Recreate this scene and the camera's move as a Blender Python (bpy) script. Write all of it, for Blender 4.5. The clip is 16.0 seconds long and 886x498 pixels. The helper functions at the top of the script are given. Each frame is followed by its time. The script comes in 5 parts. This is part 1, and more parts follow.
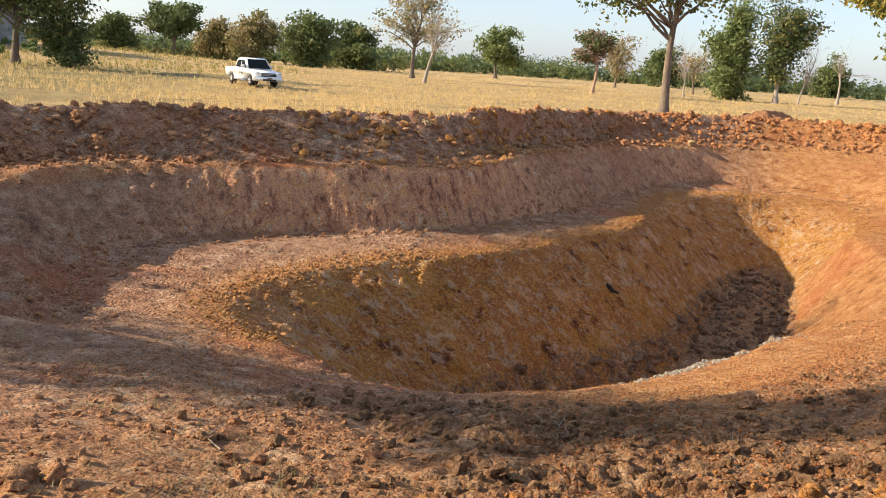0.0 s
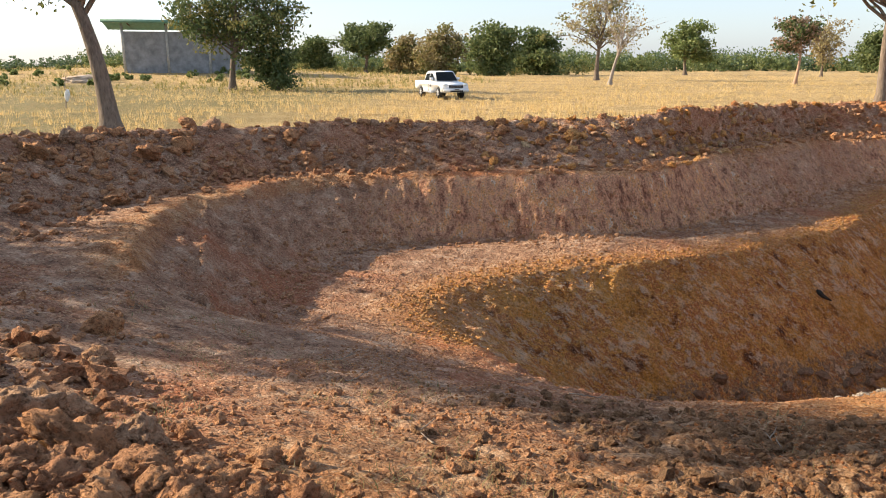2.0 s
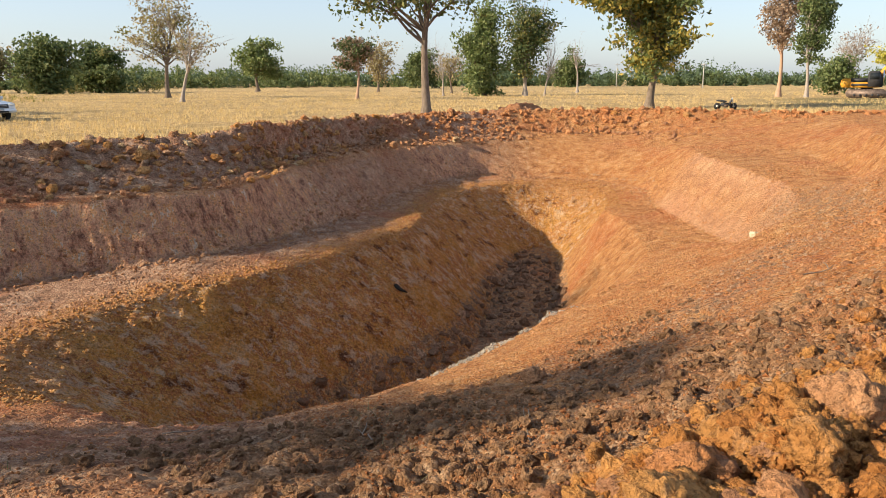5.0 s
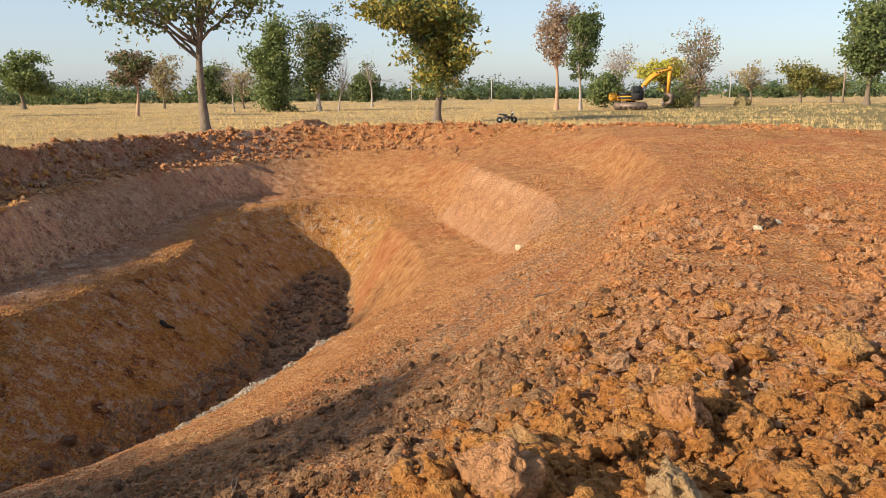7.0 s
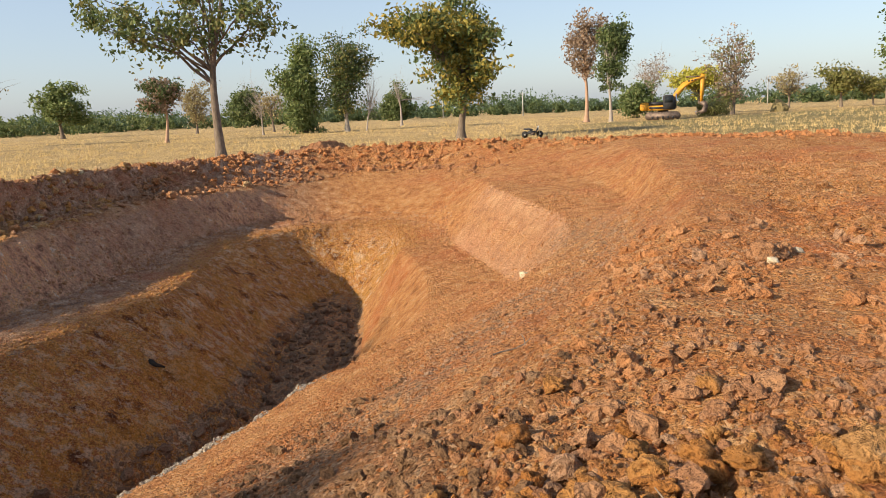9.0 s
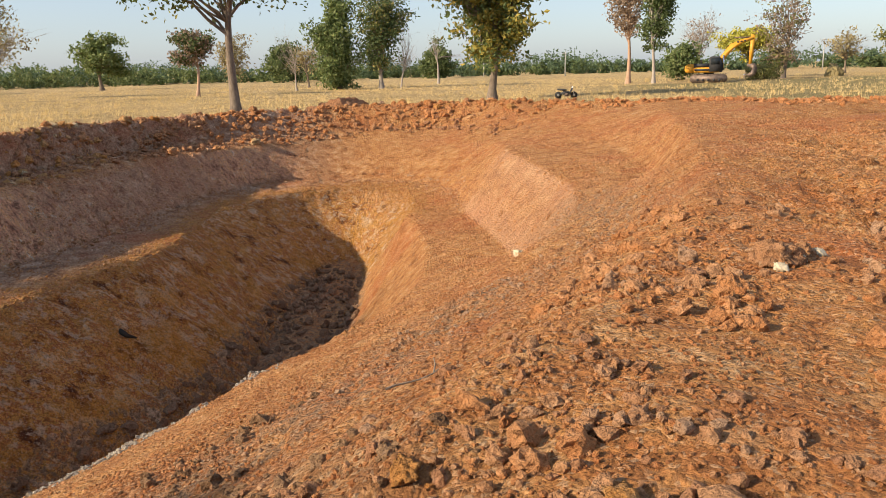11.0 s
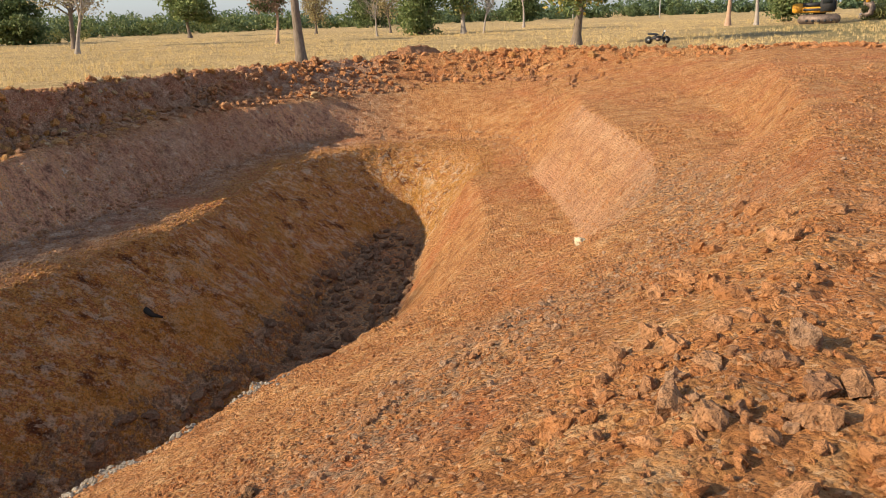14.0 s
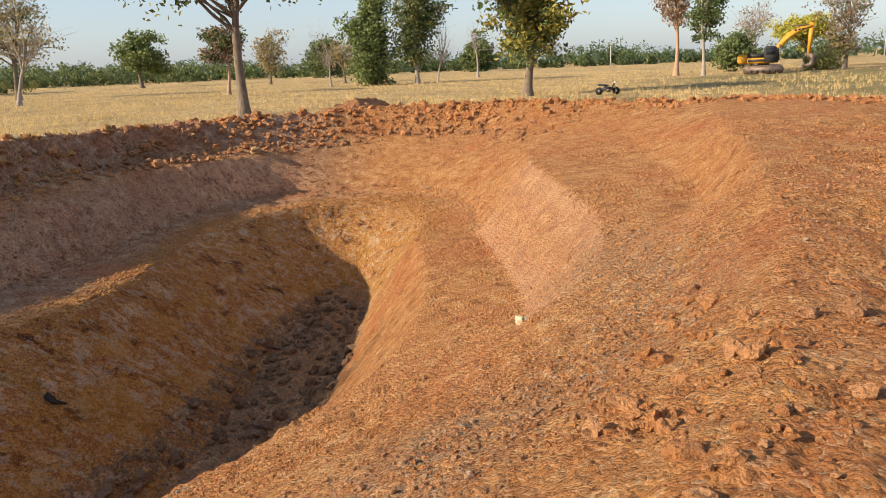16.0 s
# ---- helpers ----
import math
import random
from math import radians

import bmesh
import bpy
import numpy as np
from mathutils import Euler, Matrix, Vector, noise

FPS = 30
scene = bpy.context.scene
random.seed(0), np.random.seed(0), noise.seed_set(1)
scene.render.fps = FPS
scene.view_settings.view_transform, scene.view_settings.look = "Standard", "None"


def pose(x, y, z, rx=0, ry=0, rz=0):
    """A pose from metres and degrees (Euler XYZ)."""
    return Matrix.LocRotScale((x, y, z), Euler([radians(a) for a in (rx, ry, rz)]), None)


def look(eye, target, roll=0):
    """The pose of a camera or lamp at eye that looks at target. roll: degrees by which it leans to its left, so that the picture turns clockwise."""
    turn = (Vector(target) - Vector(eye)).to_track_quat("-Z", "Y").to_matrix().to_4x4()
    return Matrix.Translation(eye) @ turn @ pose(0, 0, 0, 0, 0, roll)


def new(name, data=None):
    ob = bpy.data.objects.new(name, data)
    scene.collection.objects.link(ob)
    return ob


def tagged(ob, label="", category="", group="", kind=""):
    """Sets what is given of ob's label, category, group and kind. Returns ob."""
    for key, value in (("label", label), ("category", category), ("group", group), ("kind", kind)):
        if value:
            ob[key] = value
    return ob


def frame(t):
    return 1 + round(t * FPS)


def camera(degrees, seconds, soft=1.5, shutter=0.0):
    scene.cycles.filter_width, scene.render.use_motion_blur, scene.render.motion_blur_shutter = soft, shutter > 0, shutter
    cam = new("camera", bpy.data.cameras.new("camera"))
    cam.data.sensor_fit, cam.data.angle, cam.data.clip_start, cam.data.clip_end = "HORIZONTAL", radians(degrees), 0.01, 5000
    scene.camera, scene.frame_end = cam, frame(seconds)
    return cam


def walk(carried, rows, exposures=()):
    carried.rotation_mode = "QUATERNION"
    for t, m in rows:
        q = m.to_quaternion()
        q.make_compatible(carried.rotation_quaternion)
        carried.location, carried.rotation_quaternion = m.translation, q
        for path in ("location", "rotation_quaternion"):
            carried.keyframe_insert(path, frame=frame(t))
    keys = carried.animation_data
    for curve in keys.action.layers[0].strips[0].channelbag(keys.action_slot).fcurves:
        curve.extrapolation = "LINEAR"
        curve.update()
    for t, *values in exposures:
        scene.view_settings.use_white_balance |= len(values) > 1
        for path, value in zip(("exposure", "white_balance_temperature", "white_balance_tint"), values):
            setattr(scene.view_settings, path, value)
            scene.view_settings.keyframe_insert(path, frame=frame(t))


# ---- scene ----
cam = camera(60.4, 16.0, soft=0.9)
PATH = [
    (0, (-0.028, 0.006, -0.036), (0.069, 9.726, -2.384), 3.70),
    (0.5, (-0.048, -0.045, -0.028), (-0.931, 9.616, -2.455), 3.06),
    (1, (-0.084, -0.162, -0.028), (-1.879, 9.369, -2.463), 2.26),
    (1.5, (-0.134, -0.192, -0.023), (-2.489, 9.214, -2.469), 1.45),
    (2, (-0.137, -0.170, -0.001), (-2.428, 9.277, -2.351), -0.18),
    (2.5, (-0.026, -0.211, 0.012), (-1.501, 9.429, -2.199), -1.01),
    (3, (-0.019, -0.190, 0.009), (-0.443, 9.565, -2.151), -0.23),
    (3.5, (0.001, -0.121, -0.003), (0.531, 9.644, -2.091), 0.69),
    (4, (0.047, 0.051, -0.029), (1.305, 9.754, -2.094), 0.79),
    (4.5, (0.046, 0.048, -0.029), (2.026, 9.618, -2.147), 0.54),
    (5, (0.046, 0.045, -0.027), (2.883, 9.387, -2.192), -0.26),
    (5.2, (0.046, 0.043, -0.026), (3.239, 9.264, -2.212), -0.47),
    (7.3, (1.242, 0.376, 0.050), (6.426, 8.703, -1.895), -0.60),
    (7.5, (1.358, 0.428, 0.044), (6.525, 8.783, -1.827), -0.70),
    (8, (1.779, 0.562, 0.049), (6.687, 9.088, -1.746), -0.30),
    (8.5, (2.122, 0.761, 0.027), (6.972, 9.321, -1.764), -0.20),
    (9, (2.416, 0.980, 0.039), (7.134, 9.615, -1.746), -2.50),
    (9.2, (2.559, 1.046, 0.023), (7.144, 9.736, -1.837), -3.00),
    (11.3, (4.214, 2.047, -0.049), (8.281, 10.895, -2.324), -0.60),
    (11.5, (4.307, 2.107, -0.032), (8.256, 11.020, -2.262), 0.20),
    (12, (4.526, 2.391, -0.051), (8.323, 11.372, -2.271), 0.50),
    (12.5, (4.731, 2.684, -0.058), (8.481, 11.625, -2.508), -0.70),
    (13, (5.030, 2.934, -0.015), (8.316, 11.999, -2.666), -2.10),
    (13.5, (5.269, 3.280, -0.031), (8.282, 12.388, -2.852), -0.70),
    (14, (5.496, 3.660, 0.020), (8.586, 12.712, -2.900), -2.20),
    (14.5, (5.779, 3.887, 0.014), (8.790, 12.953, -2.942), -4.00),
    (15, (6.007, 4.066, 0.106), (8.683, 13.262, -2.770), -3.60),
    (15.5, (6.139, 4.295, 0.110), (9.226, 13.423, -2.564), -2.80),
    (16, (6.321, 4.614, 0.134), (9.974, 13.621, -2.221), -2.20),
]
walk(cam, [(t, look(eye, target, roll)) for t, eye, target, roll in PATH], [(0.0, 1.14, 6900, 10), (1.5, 1.24, 6900, 10), (3.5, 1.12, 6900, 10), (5.0, 1.0, 6900, 10), (8.0, 0.78, 6900, 10), (12.0, 0.84, 6900, 10), (16.0, 0.82, 6900, 10)])

# ---- light ----
SUN_AZ, SUN_EL = -89.0, 26.0
world = bpy.data.worlds.new("sky")
scene.world = world
world.use_nodes = True
wn = world.node_tree
sky = wn.nodes.new("ShaderNodeTexSky")
sky.sky_type, sky.sun_disc = "NISHITA", False
sky.sun_elevation, sky.sun_rotation = radians(SUN_EL), radians(SUN_AZ % 360)
sky.air_density, sky.dust_density, sky.ozone_density = 1.0, 1.2, 3.0
haze = wn.nodes.new("ShaderNodeMix")  # thin even haze over the whole sky
haze.data_type = "RGBA"
haze.inputs[0].default_value, haze.inputs[7].default_value = 0.66, (1.36, 1.58, 2.02, 1)
wn.links.new(sky.outputs[0], haze.inputs[6])
wn.links.new(haze.outputs[2], wn.nodes["Background"].inputs[0])
wn.nodes["Background"].inputs[1].default_value = 0.172
sun = new("sun", bpy.data.lights.new("sun", "SUN"))
sun.data.energy, sun.data.angle, sun.data.color = 4.3, radians(0.6), (1.0, 0.86, 0.66)
toward = Vector((math.sin(radians(SUN_AZ)) * math.cos(radians(SUN_EL)), math.cos(radians(SUN_AZ)) * math.cos(radians(SUN_EL)), math.sin(radians(SUN_EL))))
sun.matrix_world = look(toward * 80, (0, 0, 0))

# ---- materials ----


def mat(name, rough=0.9, metal=0.0):
    m = bpy.data.materials.new(name)
    m.use_nodes = True
    b = m.node_tree.nodes["Principled BSDF"]
    b.inputs["Roughness"].default_value, b.inputs["Metallic"].default_value = rough, metal
    b.inputs["Specular IOR Level"].default_value = 0.25
    return m, m.node_tree, b


def node(nt, kind, **values):
    n = nt.nodes.new(kind)
    for key, value in values.items():
        if key == "operation":
            n.operation = value
        elif key == "blend":
            n.data_type, n.blend_type = "RGBA", value
        elif key == "attr":
            n.attribute_name = value
    return n


def noise_of(nt, scale, detail=4.0, rough=0.6, vector=None):
    n = nt.nodes.new("ShaderNodeTexNoise")
    n.inputs["Scale"].default_value, n.inputs["Detail"].default_value, n.inputs["Roughness"].default_value = scale, detail, rough
    nt.links.new(place_of(nt) if vector is None else vector, n.inputs["Vector"])
    return n.outputs["Fac"]


def place_of(nt, stretch=None, turn=(0, 0, 0)):
    geo = nt.nodes.new("ShaderNodeNewGeometry")
    if stretch is None:
        return geo.outputs["Position"]
    m = nt.nodes.new("ShaderNodeMapping")
    m.vector_type = "TEXTURE"
    m.inputs["Scale"].default_value = stretch
    m.inputs["Rotation"].default_value = [radians(a) for a in turn]
    nt.links.new(geo.outputs["Position"], m.inputs["Vector"])
    return m.outputs[0]


def ramp(nt, fac, stops):
    r = nt.nodes.new("ShaderNodeValToRGB")
    e = r.color_ramp.elements
    while len(e) < len(stops):
        e.new(0.5)
    for one, (at, colour) in zip(e, stops):
        one.position, one.color = at, (*colour, 1)
    nt.links.new(fac, r.inputs[0])
    return r.outputs[0]


def mix(nt, fac, a, b, blend="MIX"):
    m = nt.nodes.new("ShaderNodeMix")
    m.data_type, m.blend_type = "RGBA", blend
    for value, i in ((fac, 0), (a, 6), (b, 7)):
        if isinstance(value, (float, int)):
            m.inputs[i].default_value = value
        elif isinstance(value, tuple):
            m.inputs[i].default_value = (*value, 1)
        else:
            nt.links.new(value, m.inputs[i])
    return m.outputs[2]


def bump(nt, bsdf, height, strength, distance=0.02):
    b = nt.nodes.new("ShaderNodeBump")
    b.inputs["Strength"].default_value, b.inputs["Distance"].default_value = strength, distance
    nt.links.new(height, b.inputs["Height"])
    nt.links.new(b.outputs[0], bsdf.inputs["Normal"])


def edge(nt, fac, low, high):
    m = nt.nodes.new("ShaderNodeMapRange")
    m.inputs[1].default_value, m.inputs[2].default_value = low, high
    nt.links.new(fac, m.inputs[0])
    return m.outputs[0]


def attr(nt, name):
    a = nt.nodes.new("ShaderNodeAttribute")
    a.attribute_name = name
    return a.outputs["Fac"]


def times(nt, a, b):
    m = nt.nodes.new("ShaderNodeMath")
    m.operation = "MULTIPLY"
    for value, i in ((a, 0), (b, 1)):
        if isinstance(value, float):
            m.inputs[i].default_value = value
        else:
            nt.links.new(value, m.inputs[i])
    return m.outputs[0]


def ground_material():
    m, nt, b = mat("earth", 0.95)
    p = place_of(nt)
    big, mid, fine = noise_of(nt, 0.35, 3), noise_of(nt, 2.6, 9, 0.72), noise_of(nt, 19, 8, 0.75)
    # dull pinkish-brown trodden soil
    dull = ramp(nt, mid, [(0.36, (0.22, 0.115, 0.07)), (0.46, (0.44, 0.24, 0.15)), (0.54, (0.55, 0.32, 0.20)), (0.64, (0.72, 0.50, 0.36))])
    # orange subsoil
    orange = ramp(nt, mid, [(0.36, (0.36, 0.14, 0.045)), (0.46, (0.56, 0.235, 0.08)), (0.54, (0.64, 0.30, 0.105)), (0.64, (0.74, 0.42, 0.20))])
    soil = mix(nt, attr(nt, "warm"), dull, orange)
    red = mix(nt, times(nt, edge(nt, big, 0.52, 0.68), 0.55), soil, (0.54, 0.15, 0.05))
    # dug face with slanting bucket marks: ochre, red-brown, pale grey clay
    slant = place_of(nt, (0.45, 0.45, 3.6), (0, 40, 229))
    s1, s2 = noise_of(nt, 1.0, 8, 0.72, slant), noise_of(nt, 2.6, 6, 0.7, slant)
    face = ramp(nt, s1, [(0.36, (0.16, 0.06, 0.025)), (0.43, (0.50, 0.19, 0.05)), (0.48, (0.86, 0.45, 0.12)), (0.52, (0.50, 0.165, 0.065)), (0.57, (0.84, 0.43, 0.13)), (0.64, (0.88, 0.64, 0.44))])
    face = mix(nt, times(nt, edge(nt, s2, 0.52, 0.585), 0.75), face, (0.80, 0.58, 0.40))
    face = mix(nt, times(nt, edge(nt, noise_of(nt, 0.8, 3), 0.5, 0.62), 0.55), face, (0.78, 0.38, 0.075))
    col = mix(nt, attr(nt, "dug"), red, face)
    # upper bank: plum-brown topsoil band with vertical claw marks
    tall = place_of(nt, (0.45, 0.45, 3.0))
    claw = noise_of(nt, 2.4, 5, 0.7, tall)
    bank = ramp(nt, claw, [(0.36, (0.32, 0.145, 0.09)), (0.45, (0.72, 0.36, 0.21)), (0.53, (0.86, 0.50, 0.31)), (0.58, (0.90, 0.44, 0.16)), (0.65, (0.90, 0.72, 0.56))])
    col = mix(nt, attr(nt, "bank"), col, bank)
    # step face: pinkish soil, its colour lightened for the sun it faces
    col = mix(nt, times(nt, attr(nt, "pale"), 0.6), col, mix(nt, mid, (0.50, 0.24, 0.13), (0.95, 0.58, 0.36)))
    # near slope: dark damp soil, with the shade there put into its colour
    col = mix(nt, times(nt, attr(nt, "moist_shade"), 0.65), col, ramp(nt, mid, [(0.36, (0.14, 0.072, 0.038)), (0.5, (0.30, 0.165, 0.09)), (0.64, (0.46, 0.29, 0.18))]))
    # grey clay crumbs
    col = mix(nt, times(nt, attr(nt, "grey"), edge(nt, noise_of(nt, 9, 4), 0.42, 0.6)), col, (0.36, 0.22, 0.13))
    # stubble field
    f1 = noise_of(nt, 0.12, 5, 0.65, place_of(nt, (1.0, 0.45, 1.0)))
    f2 = noise_of(nt, 3.0, 6, 0.75)
    straw = ramp(nt, f2, [(0.36, (0.38, 0.25, 0.095)), (0.5, (0.62, 0.43, 0.19)), (0.64, (0.76, 0.57, 0.29))])
    straw = mix(nt, times(nt, edge(nt, f1, 0.48, 0.66), 0.75), straw, (0.34, 0.25, 0.11))
    straw = mix(nt, times(nt, attr(nt, "green"), edge(nt, f2, 0.3, 0.55)), straw, (0.13, 0.145, 0.05))
    col = mix(nt, attr(nt, "field"), col, straw)
    col = mix(nt, 0.55, col, ramp(nt, fine, [(0.36, (0.16, 0.14, 0.12)), (0.45, (0.72, 0.70, 0.68)), (0.53, (1, 1, 1)), (0.68, (1, 1, 1))]), "MULTIPLY")
    # crumb structure: grains of differing tone, and dry pale crumbs
    grain = nt.nodes.new("ShaderNodeTexVoronoi")
    grain.inputs["Scale"].default_value = 38.0
    warp = nt.nodes.new("ShaderNodeVectorMath")
    warp.operation = "MULTIPLY_ADD"
    n3 = nt.nodes.new("ShaderNodeTexNoise")
    n3.inputs["Scale"].default_value = 14.0
    nt.links.new(place_of(nt), n3.inputs["Vector"])
    nt.links.new(n3.outputs["Color"], warp.inputs[0])
    warp.inputs[1].default_value = (0.06, 0.06, 0.06)
    nt.links.new(place_of(nt), warp.inputs[2])
    nt.links.new(warp.outputs[0], grain.inputs["Vector"])
    tone = nt.nodes.new("ShaderNodeSeparateColor")
    nt.links.new(grain.outputs["Color"], tone.inputs[0])
    col = mix(nt, 0.55, col, ramp(nt, tone.outputs[0], [(0.0, (0.28, 0.24, 0.20)), (0.28, (0.85, 0.84, 0.82)), (0.7, (1, 1, 1)), (1.0, (1, 1, 1))]), "MULTIPLY")
    col = mix(nt, times(nt, edge(nt, tone.outputs[1], 0.8, 0.95), 0.35), col, (0.84, 0.60, 0.38))
    nt.links.new(col, b.inputs["Base Color"])
    h = nt.nodes.new("ShaderNodeMath")
    h.operation = "ADD"
    nt.links.new(fine, h.inputs[0])
    nt.links.new(times(nt, times(nt, s2, attr(nt, "dug")), 3.5), h.inputs[1])
    v = nt.nodes.new("ShaderNodeTexVoronoi")
    v.inputs["Scale"].default_value = 16.0
    nt.links.new(place_of(nt), v.inputs["Vector"])
    h2 = nt.nodes.new("ShaderNodeMath")
    h2.operation = "SUBTRACT"
    nt.links.new(h.outputs[0], h2.inputs[0])
    nt.links.new(times(nt, v.outputs["Distance"], 0.8), h2.inputs[1])
    h3 = nt.nodes.new("ShaderNodeMath")
    h3.operation = "SUBTRACT"
    nt.links.new(h2.outputs[0], h3.inputs[0])
    nt.links.new(times(nt, grain.outputs["Distance"], 0.5), h3.inputs[1])
    bump(nt, b, h3.outputs[0], 1.0, 0.10)
    return m


def clod_material(name, tones, pale=0.35):
    m, nt, b = mat(name, 0.96)
    info = nt.nodes.new("ShaderNodeObjectInfo").outputs["Random"]
    isl = nt.nodes.new("ShaderNodeNewGeometry").outputs["Random Per Island"]
    add = nt.nodes.new("ShaderNodeMath")
    add.operation = "ADD"
    nt.links.new(info, add.inputs[0])
    nt.links.new(isl, add.inputs[1])
    half = times(nt, add.outputs[0], 0.5)
    base = ramp(nt, half, tones)
    n1, n2 = noise_of(nt, 6, 6, 0.7), noise_of(nt, 30, 6, 0.7)
    base = mix(nt, times(nt, edge(nt, n1, 0.56, 0.7), pale), base, (0.70, 0.54, 0.36))
    base = mix(nt, 0.62, base, ramp(nt, n2, [(0.38, (0.22, 0.18, 0.15)), (0.5, (0.9, 0.9, 0.9)), (0.6, (1, 1, 1))]), "MULTIPLY")
    nt.links.new(base, b.inputs["Base Color"])
    both = nt.nodes.new("ShaderNodeMath")
    both.operation = "MULTIPLY_ADD"
    both.inputs[1].default_value = 2.5
    nt.links.new(noise_of(nt, 11, 4, 0.6), both.inputs[0])
    nt.links.new(n2, both.inputs[2])
    bump(nt, b, both.outputs[0], 1.0, 0.07)
    return m


def plain(name, colour, rough=0.6, metal=0.0, vary=0.15, scale=6.0, dents=0.15):
    m, nt, b = mat(name, rough, metal)
    n = noise_of(nt, scale, 5, 0.6)
    dark = tuple(c * (1 - vary) for c in colour)
    light = tuple(min(1, c * (1 + vary)) for c in colour)
    nt.links.new(ramp(nt, n, [(0.3, dark), (0.7, light)]), b.inputs["Base Color"])
    if dents:
        bump(nt, b, noise_of(nt, scale * 6, 4), dents, 0.01)
    return m


def leaf_material(name, a, b_, c):
    m, nt, b = mat(name, 0.6)
    r = nt.nodes.new("ShaderNodeNewGeometry").outputs["Random Per Island"]
    nt.links.new(ramp(nt, r, [(0.0, a), (0.5, b_), (1.0, c)]), b.inputs["Base Color"])
    t = nt.nodes.new("ShaderNodeBsdfTranslucent")
    nt.links.new(ramp(nt, r, [(0.0, a), (1.0, c)]), t.inputs[0])
    mixed = nt.nodes.new("ShaderNodeMixShader")
    mixed.inputs[0].default_value = 0.3
    nt.links.new(b.outputs[0], mixed.inputs[1])
    nt.links.new(t.outputs[0], mixed.inputs[2])
    nt.links.new(mixed.outputs[0], nt.nodes["Material Output"].inputs[0])
    return m


def bark_material(name, dark, light):
    m, nt, b = mat(name, 0.95)
    n = noise_of(nt, 5, 6, 0.7, place_of(nt, (0.33, 0.33, 1.6)))
    nt.links.new(ramp(nt, n, [(0.3, dark), (0.7, light)]), b.inputs["Base Color"])
    bump(nt, b, n, 0.8, 0.04)
    return m


EARTH = ground_material()
CLOD_ORANGE = clod_material("orange_clods", [(0.0, (0.40, 0.14, 0.035)), (0.35, (0.54, 0.225, 0.06)), (0.7, (0.62, 0.30, 0.095)), (0.93, (0.58, 0.33, 0.14)), (1.0, (0.66, 0.52, 0.33))], 0.3)
CLOD_BROWN = clod_material("brown_clods", [(0.0, (0.30, 0.14, 0.075)), (0.4, (0.46, 0.22, 0.11)), (0.75, (0.57, 0.29, 0.14)), (1.0, (0.54, 0.36, 0.24))], 0.3)
CLOD_RED = clod_material("red_clods", [(0.0, (0.48, 0.18, 0.065)), (0.5, (0.60, 0.26, 0.10)), (1.0, (0.68, 0.36, 0.18))], 0.25)
CLOD_GREY = clod_material("grey_clods", [(0.0, (0.24, 0.135, 0.08)), (0.5, (0.35, 0.21, 0.125)), (1.0, (0.46, 0.33, 0.22))], 0.3)
# damp clods of the near slope, their tones lowered for its shade
CLOD_DARK = clod_material("moist_clods", [(0.0, (0.16, 0.085, 0.043)), (0.5, (0.31, 0.17, 0.085)), (0.85, (0.44, 0.26, 0.14)), (1.0, (0.58, 0.45, 0.27))], 0.2)
CLOD_PALE = clod_material("pale_gravel", [(0.0, (0.36, 0.28, 0.21)), (0.5, (0.52, 0.44, 0.35)), (1.0, (0.72, 0.65, 0.55))], 0.3)
STRAW = leaf_material("straw", (0.54, 0.37, 0.14), (0.68, 0.48, 0.21), (0.80, 0.61, 0.31))
DRY = leaf_material("dry_leaves", (0.230, 0.169, 0.081), (0.317, 0.257, 0.121), (0.405, 0.344, 0.176))
GREEN = leaf_material("green_leaves", (0.085, 0.125, 0.042), (0.135, 0.175, 0.06), (0.215, 0.24, 0.10))
DARK = leaf_material("dark_leaves", (0.06, 0.09, 0.033), (0.09, 0.125, 0.045), (0.14, 0.17, 0.068))
BRIGHT = leaf_material("fresh_leaves", (0.12, 0.165, 0.05), (0.175, 0.23, 0.075), (0.27, 0.30, 0.12))
OLIVE = leaf_material("olive_leaves", (0.121, 0.135, 0.041), (0.196, 0.196, 0.061), (0.297, 0.257, 0.095))
YELLOW = leaf_material("yellowing_leaves", (0.135, 0.149, 0.034), (0.270, 0.230, 0.047), (0.432, 0.324, 0.081))
GOLD = leaf_material("golden_leaves", (0.270, 0.270, 0.041), (0.432, 0.405, 0.068), (0.567, 0.486, 0.108))
RUSSET = leaf_material("russet_leaves", (0.216, 0.149, 0.101), (0.297, 0.209, 0.142), (0.378, 0.277, 0.189))
# duller, bluer green: distance haze put into the leaf colour
FAR = leaf_material("far_hazed_leaves", (0.075, 0.115, 0.06), (0.105, 0.155, 0.08), (0.15, 0.20, 0.11))
BARK = bark_material("bark", (0.10, 0.075, 0.055), (0.24, 0.19, 0.15))
PALEBARK = bark_material("pale_bark", (0.22, 0.18, 0.15), (0.42, 0.37, 0.32))
REDBARK = bark_material("tan_bark", (0.30, 0.18, 0.12), (0.46, 0.31, 0.22))
TWIG = bark_material("dry_twig", (0.20, 0.15, 0.11), (0.36, 0.29, 0.22))

# ---- ground ----


def lattice(seed, n=64):
    return np.random.RandomState(seed).rand(n, n)


